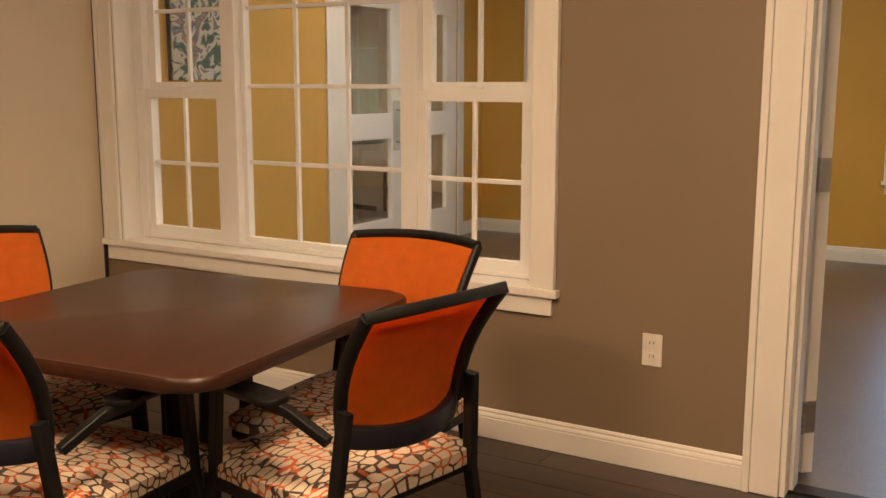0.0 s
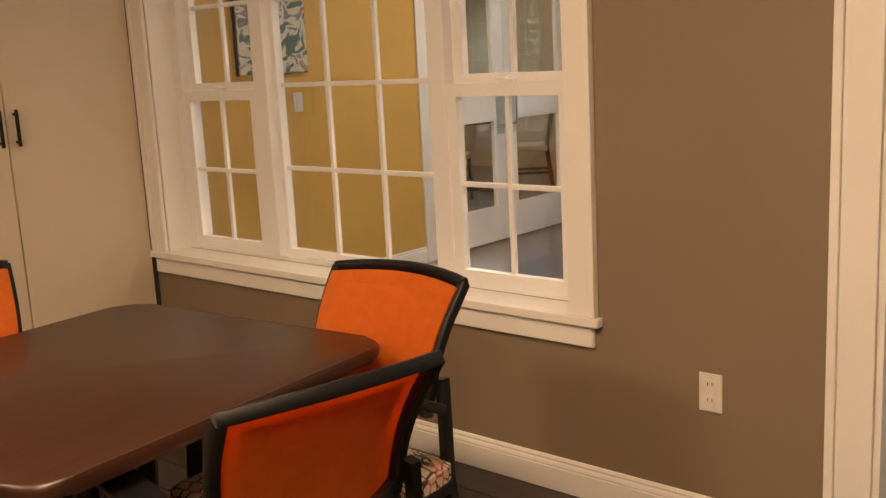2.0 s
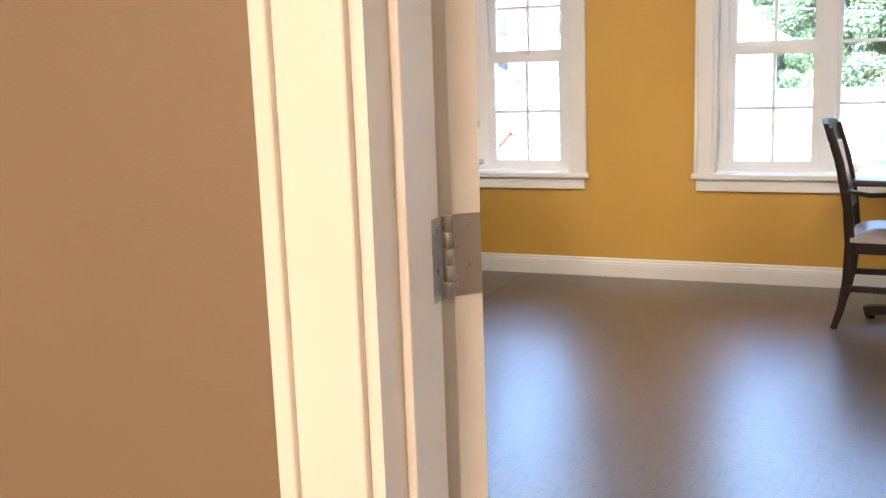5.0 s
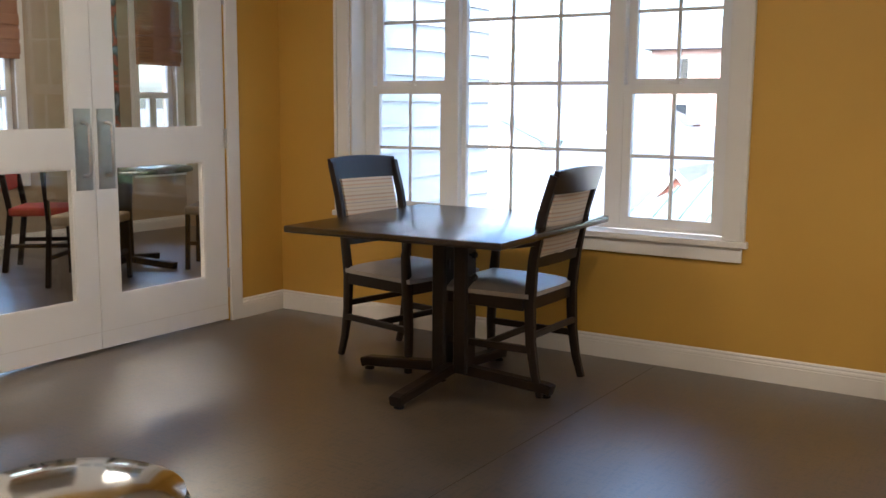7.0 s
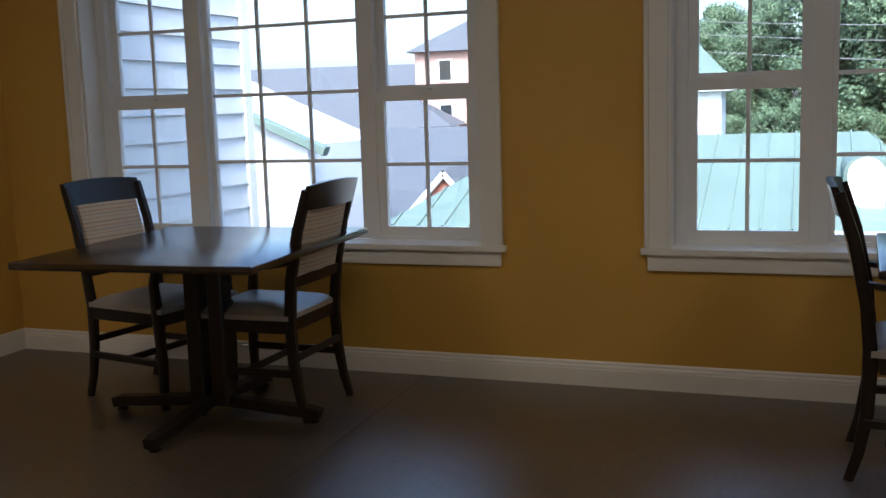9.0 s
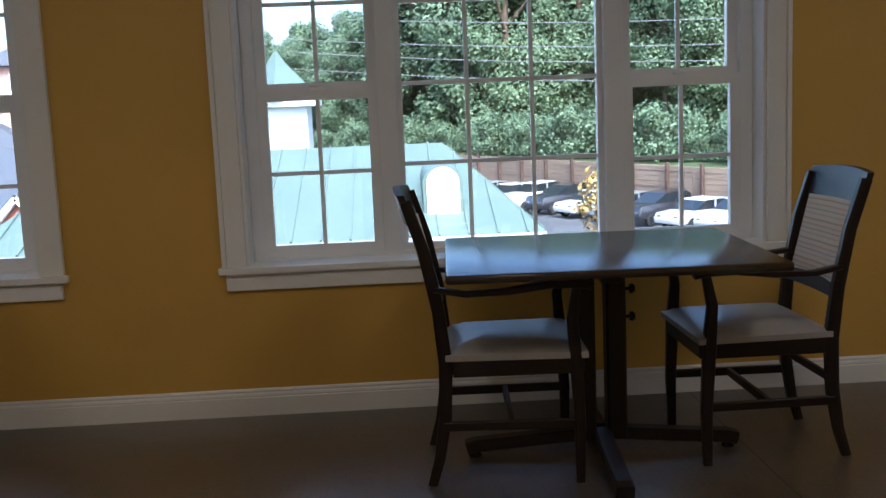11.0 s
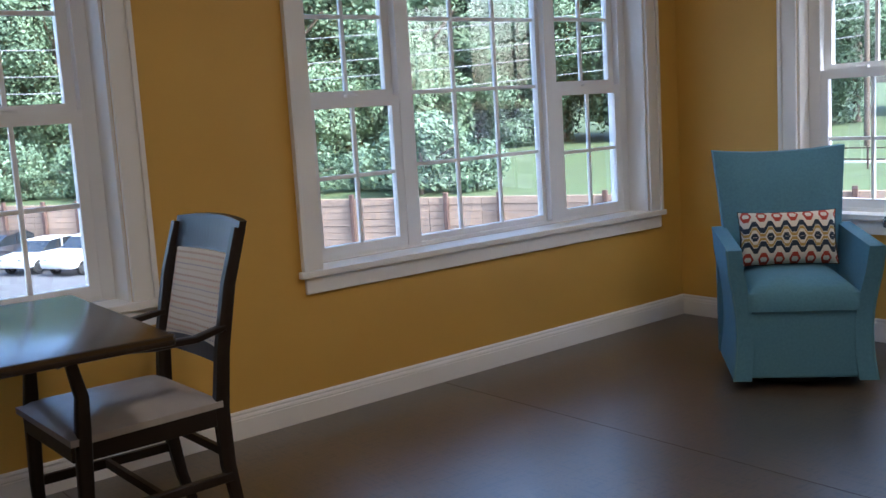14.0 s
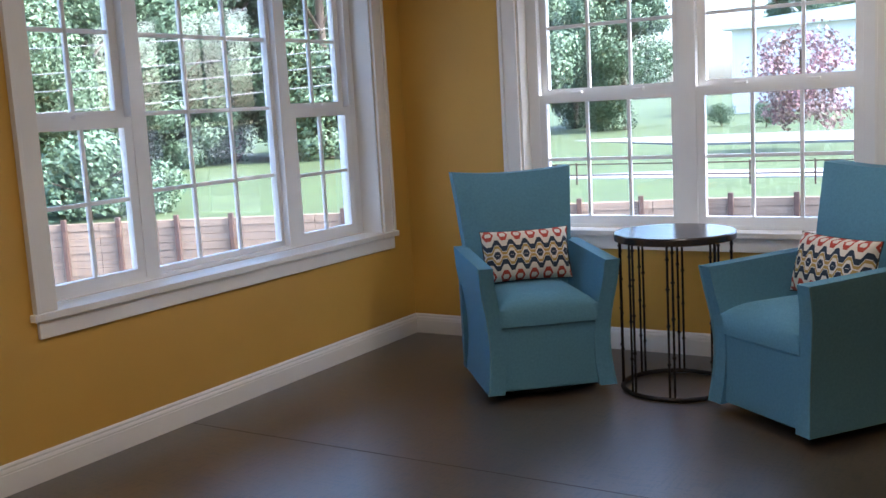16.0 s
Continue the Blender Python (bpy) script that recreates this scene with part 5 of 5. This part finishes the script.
def tree(name, label, at, height, radius, trunk, mat, n, leaf, seed, category="tree", low=0.22):
    t = thing(name, label, category, "", "", at)
    rng = random.Random(seed)
    bm = bmesh.new()
    tube(bm, [(0, 0, -0.4), (0.05, 0.03, height * 0.3), (-0.06, 0.05, height * 0.6), (0, 0, height * 0.85)], trunk, 8)
    for k in range(6):
        a = k * 1.05 + rng.uniform(0, 0.5)
        z = height * rng.uniform(0.3, 0.6)
        r = radius * rng.uniform(0.5, 0.8)
        tube(bm, [(0, 0, z), (0.5 * r * math.cos(a), 0.5 * r * math.sin(a), z + height * 0.1), (r * math.cos(a), r * math.sin(a), z + height * 0.22)], trunk * 0.4, 6)
    part("trunk", bm, M_BARK, t, "", 60)
    bm = crown_bm(n, radius, height * (1.0 - low), height * low, leaf, seed)
    part("crown", bm, mat, t)
    return t


big = tree("deciduous_tree", "tall leafy green tree behind the car park", pose(*out(10, 70), TOP), 15, 5.2, 0.28, M_LEAF, 40000, 0.14, 3, low=0.06)
big2 = tree("deciduous_tree", "tall lighter green tree behind the car park", pose(*out(18, 66), TOP), 13, 4.6, 0.25, M_LEAF2, 38000, 0.135, 8, low=0.08)
rng = random.Random(5)
SPOTS = []
for k in range(20):
    SPOTS.append((-6 + k * 2.9 + rng.uniform(-1, 1), 70 - max(0, k - 2) * 1.75 + rng.uniform(-3, 4), rng.uniform(0.8, 1.15)))
for k in range(16):
    SPOTS.append((-10 + k * 4.2 + rng.uniform(-1, 1), 82 - max(0, k - 2) * 2.0 + rng.uniform(-3, 4), rng.uniform(1.1, 1.45)))
for x, y, s in ((42, 42, 0.75), (36, 44, 0.9), (30, 42, 0.8), (54, 38, 0.9), (75, 33, 0.8), (47, 36, 1.0), (58, 30, 0.9), (70, 27, 0.8), (78, 34, 1.0), (25.5, 40, 0.75), (66, 40, 0.8), (128, 12, 1.2), (126, -6, 1.1), (124, 26, 1.2)):
    SPOTS.append((x, y, s))
for k, (x, y, s) in enumerate(SPOTS):
    s *= 0.65 if x < 5.5 else 1.3
    x, y = out(x, y)
    c = copy_thing((big, big2)[k % 2 if rng.random() > 0.3 else 0], pose(x, y, TOP + 0.4, 0, 0, rng.uniform(0, 360)) @ Matrix.Diagonal((s, s, s, 1)))
    c.scale = (s, s, s * rng.uniform(0.9, 1.1))
far = tree("distant_tree", "distant dark green tree on the skyline", pose(-60, 130, GZ), 9, 4.5, 0.25, M_LEAF, 3500, 0.45, 21)
for k in range(16):
    copy_thing(far, pose(-118 + k * 7 + rng.uniform(-3, 3), 130 + rng.uniform(-12, 12), GZ, 0, 0, rng.uniform(0, 360)))
my = tree("crape_myrtle", "crape myrtle with pink blossom on the lawn", pose(*out(45, 9.4), TOP + 0.9), 5.6, 2.9, 0.09, M_PINK, 4200, 0.13, 31)
sap = tree("young_tree", "young tree with yellowing leaves beside the car park", pose(*out(7.0, 27.0), GZ), 3.9, 0.75, 0.04, M_AUTUMN, 900, 0.10, 41)
copy_thing(sap, pose(*out(13.0, 25.5), GZ, 0, 0, 120))
bush = tree("shrub", "clipped green shrub on the lawn", pose(*out(70, 8), TOP + 0.7), 1.6, 1.3, 0.05, M_LEAF, 4200, 0.065, 51, "shrub")
for x, y in ((68, 1), (72, -2), (74, 5), (66, 16), (70, 20)):
    copy_thing(bush, pose(*out(x, y), TOP + 0.8, 0, 0, x * 31 % 360))

rng2 = random.Random(77)
for i in range(len(WALL_LINE) - 3):
    a, b_ = Vector(WALL_LINE[i]), Vector(WALL_LINE[i + 1])
    n_ = int((b_ - a).length / 1.9)
    for k in range(n_):
        p = a.lerp(b_, (k + 0.5) / n_) + Vector((1.6, 1.3)) * rng2.uniform(0.9, 2.2)
        s = rng2.uniform(0.9, 1.9)
        q = copy_thing(bush, pose(p.x, p.y, TOP - 0.1, 0, 0, rng2.uniform(0, 360)))
        q.scale = (s, s, s)
        q["label"] = "rough green undergrowth above the timber wall"


# cars
def car_paint(name, c):
    m = material(name, c, 0.25, 0.2, tuple(v * 0.95 for v in c), 2, 2)
    m.node_tree.nodes["Principled BSDF"].inputs["Coat Weight"].default_value = 0.6
    return m


M_TYRE = material("tyre_rubber", (0.02, 0.02, 0.02), 0.8)
M_CARGLASS = material("tinted_car_glass", (0.02, 0.025, 0.03), 0.08)


def car(paint, label, at, suv=False):
    c = thing("parked_car", label, "car", "cars in the car park", "", at)
    h = 0.18 if suv else 0.0
    prof = [(-2.2, 0.35), (-2.25, 0.62), (-2.1, 0.86 + h), (-1.1, 0.95 + h), (1.25, 0.97 + h), (2.05, 0.93 + h * 1.2), (2.25, 0.72), (2.2, 0.35)]
    bm = prism(prof, "y", -0.88, 0.88)
    bmesh.ops.bevel(bm, geom=list(bm.edges), offset=0.07, segments=2, profile=0.5, affect="EDGES", clamp_overlap=True)
    part("body", bm, paint, c, "", 50)
    cab = [(-1.15, 0.93 + h), (-0.35, 1.40 + h), (0.95, 1.43 + h * 1.3), (1.75 if not suv else 2.1, 0.95 + h)]
    bm = prism(cab, "y", -0.76, 0.76)
    part("windows", bm, M_CARGLASS, c, "dark tinted windows")
    roof = [(-0.42, 1.375 + h), (-0.32, 1.43 + h), (0.92, 1.46 + h * 1.3), (1.05, 1.39 + h * 1.2)]
    part("roof", prism(roof, "y", -0.74, 0.74), paint, c)
    for s in (-1, 1):
        part("pillar", boxes((0.22, s * 0.755, 0.95 + h, 0.30, s * 0.775, 1.41 + h)), paint, c)
        for x in (-1.4, 1.35):
            w = part("wheel", lathe([(0.30, -0.10), (0.33, -0.07), (0.33, 0.07), (0.30, 0.10)], 18), M_TYRE, c, "", 40)
            w.matrix_basis = pose(x, s * 0.80, 0.33, 90, 0, 0)
            part("rim", lathe([(0.2, -0.105), (0.2, 0.105)], 14), M_STEEL, w)
        part("headlight", boxes((-2.22, s * 0.55 - 0.14, 0.66, -2.12, s * 0.55 + 0.14, 0.78), bevel=0.02), M_CHROME, c)
        part("tail_light", boxes((2.12, s * 0.62 - 0.12, 0.72, 2.22, s * 0.62 + 0.12, 0.86), bevel=0.02), M_RED, c)
    return c


paints = [(car_paint("white_car_paint", (0.75, 0.75, 0.75)), "white parked saloon car", False), (car_paint("silver_car_paint", (0.45, 0.46, 0.48)), "silver parked saloon car", False),
          (car_paint("black_car_paint", (0.03, 0.03, 0.035)), "black parked estate car", True), (car_paint("navy_car_paint", (0.04, 0.06, 0.12)), "dark blue parked car", False), (car_paint("white_suv_paint", (0.7, 0.7, 0.69)), "white parked sport utility car", True)]
protos = []
P0, P1 = Vector(out(2.2, 57.0)), Vector(out(15.2, 31.5))
cd = (P1 - P0).normalized()
cang = math.degrees(math.atan2(cd.y, cd.x)) + 90
order = [4, 2, 0, 3, 1, 0, 4, 2, 0, 1, 2, 0, 4, 1, 3]
for k, o in enumerate(order):
    p = P0 + cd * (k * 2.75)
    m = pose(p.x, p.y, GZ, 0, 0, cang + (k % 3 - 1) * 2)
    if o not in [q[0] for q in protos]:
        protos.append((o, car(paints[o][0], paints[o][1], m, paints[o][2])))
    else:
        copy_thing([q[1] for q in protos if q[0] == o][0], m)
P2 = Vector(out(4.2, 27.0))
for k, o in enumerate((3, 1, 0)):
    copy_thing([q[1] for q in protos if q[0] == o][0], pose(P2.x + k * 1.6, P2.y - k * 2.6, GZ, 0, 0, cang))

# overhead lines
for k, (z0, z1) in enumerate(((5.2, 4.2), (4.5, 3.6), (3.6, 2.9), (6.4, 5.0))):
    w = thing("power_cable", "thin grey overhead cable", "cable", "overhead cables")
    bm = bmesh.new()
    pts = []
    for i in range(13):
        u = i / 12
        pts.append((*out(-4 + 44 * u, 56 - 36 * u), -0.1 + 1.3 * (z0 + (z1 - z0) * u - 1.6 * math.sin(math.pi * u))))
    part("cable", tube(bm, pts, 0.025, 5), M_WIRE, w)
up = thing("utility_pole", "tall grey utility pole among the trees", "pole", "", "", pose(*out(40, 20), TOP))
part("pole", lathe([(0.16, 0), (0.11, 10)], 10), M_BARK, up)
part("crossarm", boxes((-1.1, -0.07, 9.0, 1.1, 0.07, 9.15)), M_BARK, up)

# neighbouring wing with white siding boards
wing = thing("siding_wing", "white clapboard wing of the same building", "building")
WX = XC + 0.0
part("wall", boxes((XC + 0.001, YA + 0.252, GZ, XC + 0.05, 6.07, 4.6)), M_SIDING, wing)
z = -1.6
while z < 3.2:
    bm = prism([(WX + 0.05, z), (WX + 0.078, z), (WX + 0.058, z + 0.178), (WX + 0.05, z + 0.178)], "y", YA + 0.255, 5.98)
    part("siding_board", bm, M_SIDING, wing)
    z += 0.18
part("corner_board", boxes((WX + 0.05, 5.98, GZ, WX + 0.09, 6.09, 4.6), (WX - 0.12, 6.071, GZ, WX + 0.05, 6.09, 4.6), bevel=0.004), M_WHITE, wing)

# green metal roof with an arched dormer and a white cupola
gr = thing("green_roof_building", "low wing with pale green standing seam hip roof", "building")
X0, X1, Y0, Y1, ZE, ZR = -4.5, 3.35, 12.4, 19.0, -0.40, 0.72
bm = bmesh.new()
v = [bm.verts.new(p) for p in ((X0, Y0, ZE), (X1, Y0, ZE), (X1, Y1, ZE), (X0, Y1, ZE), (-3.0, 15.6, ZR), (2.17, 15.6, ZR))]
for f in ((0, 1, 5, 4), (1, 2, 5), (2, 3, 4, 5), (3, 0, 4), (3, 2, 1, 0)):
    bm.faces.new([v[i] for i in f])
part("roof", bm, M_GREENROOF, gr)
part("wall", boxes((X0 + 0.3, Y0 + 0.3, GZ, X1 - 0.3, Y1 - 0.3, ZE)), M_WHITEB, gr)
part("fascia", boxes((X0, Y0, ZE - 0.18, X1, Y0 + 0.05, ZE), (X1 - 0.05, Y0 + 0.05, ZE - 0.18, X1, Y1, ZE)), M_WHITE, gr)
for k in range(20):
    x = X0 + 0.2 + k * 0.39
    if -3.0 < x < 2.17:
        top = (x, 15.6, ZR)
    else:
        u = (x - X0) / (-3.0 - X0) if x <= -3.0 else (X1 - x) / (X1 - 2.17)
        top = (x, Y0 + (15.6 - Y0) * u, ZE + (ZR - ZE) * u)
    part("standing_seam", bar([(x, Y0, ZE + 0.012), (top[0], top[1], top[2] + 0.012)], 0.03, 0.035, (1, 0, 0)), M_GREENROOF, gr)
for k in range(14):
    y = Y0 + 0.3 + k * 0.45
    u = (y - Y0) / (15.6 - Y0) if y < 15.6 else (Y1 - y) / (Y1 - 15.6)
    part("standing_seam", bar([(X1, y, ZE + 0.012), (X1 - (X1 - 2.17) * u, y, ZE + (ZR - ZE) * u + 0.012)], 0.03, 0.035, (0, 1, 0)), M_GREENROOF, gr)
arch = [(1.815, -0.24), (2.265, -0.24), (2.265, 0.25)] + [(2.04 + 0.225 * math.cos(radians(a)), 0.25 + 0.225 * math.sin(radians(a))) for a in range(15, 180, 15)] + [(1.815, 0.25)]
d = part("dormer", prism([(x + (x - 2.04) * 0.22, z + 0.02) for x, z in arch], "y", 13.1, 15.0), M_GREENROOF, gr)
part("dormer_vent", prism(arch, "y", 13.06, 13.1), M_WHITE, d, "white arched louver")
cup = thing("roof_cupola", "white siding cupola with a pale green pointed roof", "cupola", "", "", pose(-0.556, 17.0, 0))
part("tower", boxes((-0.52, -0.52, -0.5, 0.52, 0.52, 1.40)), M_SIDING, cup)
part("cornice", boxes((-0.70, -0.70, 1.40, 0.70, 0.70, 1.52), bevel=0.02), M_WHITE, cup)
part("pointed_roof", lathe([(0.92, 1.52), (0.52, 1.76), (0.2, 2.1), (0.02, 2.36)], 4), M_GREENROOF, cup)

# shingled roofs, brick gable and far houses to the north-west
sh_b = thing("shingled_building", "long low building with grey shingle roof", "building")
bm = bmesh.new()
v = [bm.verts.new(p) for p in ((-34, 17.0, -1.1), (-3.6, 17.0, -1.1), (-3.6, 37, 0.5), (-34, 37, 0.5), (-34, 37.2, -3), (-3.6, 37.2, -3), (-34, 17.0, -3), (-3.6, 17.0, -3))]
for f in ((0, 1, 2, 3), (3, 2, 5, 4), (6, 7, 1, 0), (1, 7, 5, 2), (0, 3, 4, 6), (4, 5, 7, 6)):
    bm.faces.new([v[i] for i in f])
part("roof", bm, M_SHINGLE, sh_b)
gb = thing("brick_gable", "small red brick gable with white trim and round vent", "building", "", "", pose(-4.48, 15.2, 0))
part("wall", prism([(-0.85, -5.0), (0.85, -5.0), (0.85, -0.75), (0, 0.12), (-0.85, -0.75)], "y", 0, 2.0), M_BRICK, gb)
for s in (-1, 1):
    part("rake_board", bar([(s * 1.02, -0.05, -0.92), (0, -0.05, 0.16)], 0.12, 0.10, (0, 1, 0)), M_WHITE, gb)
    part("gable_roof", bar([(s * 1.02, 1.0, -0.86), (0, 1.0, 0.22)], 2.2, 0.05, (0, 1, 0)), M_SHINGLE, gb)
part("round_vent", lathe([(0.17, 0), (0.17, 0.04)], 20), M_WHITE, gb).matrix_basis = pose(0, 0, -0.42, 90, 0, 0)
gw = thing("green_gable_wing", "white gable wing with pale green rake", "building", "", "", pose(-8.6, 14.5, 1.16))
part("wall", prism([(-2.6, -6.1), (1.9, -6.1), (1.9, -0.45), (-1.3, 0.95), (-2.6, 0.95)], "y", 0, 3.0), M_SIDING, gw)
part("rake_board", bar([(-1.5, -0.1, 1.10), (2.3, -0.1, -0.56)], 0.2, 0.16, (0, 1, 0)), M_GREENROOF, gw)


def house(at, w, d, h, roof_h, wall_mat, roof_mat, label, nwin):
    b = thing("distant_house", label, "building", "", "", at)
    part("wall", boxes((-w / 2, 0, 0, w / 2, d, h)), wall_mat, b)
    bm = bmesh.new()
    q = [bm.verts.new(p) for p in ((-w / 2 - 0.5, -0.5, h), (w / 2 + 0.5, -0.5, h), (w / 2 + 0.5, d + 0.5, h), (-w / 2 - 0.5, d + 0.5, h), (-w / 2 + d / 3, d / 2, h + roof_h), (w / 2 - d / 3, d / 2, h + roof_h))]
    for f in ((0, 1, 5, 4), (1, 2, 5), (2, 3, 4, 5), (3, 0, 4), (3, 2, 1, 0)):
        bm.faces.new([q[i] for i in f])
    part("roof", bm, roof_mat, b)
    n = nwin
    for r in range(max(1, int(h // 2.8))):
        for k in range(n):
            x = -w / 2 + w * (k + 0.5) / n
            wn_ = part("window", boxes((x - 0.45, -0.06, 0.9 + r * 2.8, x + 0.45, 0.0, 2.3 + r * 2.8)), M_WHITE, b)
            part("pane", boxes((x - 0.38, -0.07, 0.98 + r * 2.8, x + 0.38, -0.061, 2.22 + r * 2.8)), M_CARGLASS, wn_)
    return b


house(pose(-34, 66, -3.4, 0, 0, 10), 26, 10, 4.6, 2.4, M_FARBRICK, M_SHINGLE, "far red brick building with grey hip roof", 9)
house(pose(-22.5, 52, -3.0, 0, 0, 12), 9, 7, 3.2, 1.8, M_WHITEB, M_SHINGLE, "far white pavilion with grey roof", 4)
house(pose(-52, 95, -2.4, 0, 0, 15), 60, 14, 5.6, 3.0, M_WHITEB, M_SHINGLE, "long far building with blue-grey roof", 14)
house(pose(-18.4, 60, -3.6, 0, 0, 5), 8, 8, 8.4, 2.2, M_FARBRICK, M_SHINGLE, "tall far brick house with grey roof", 2)
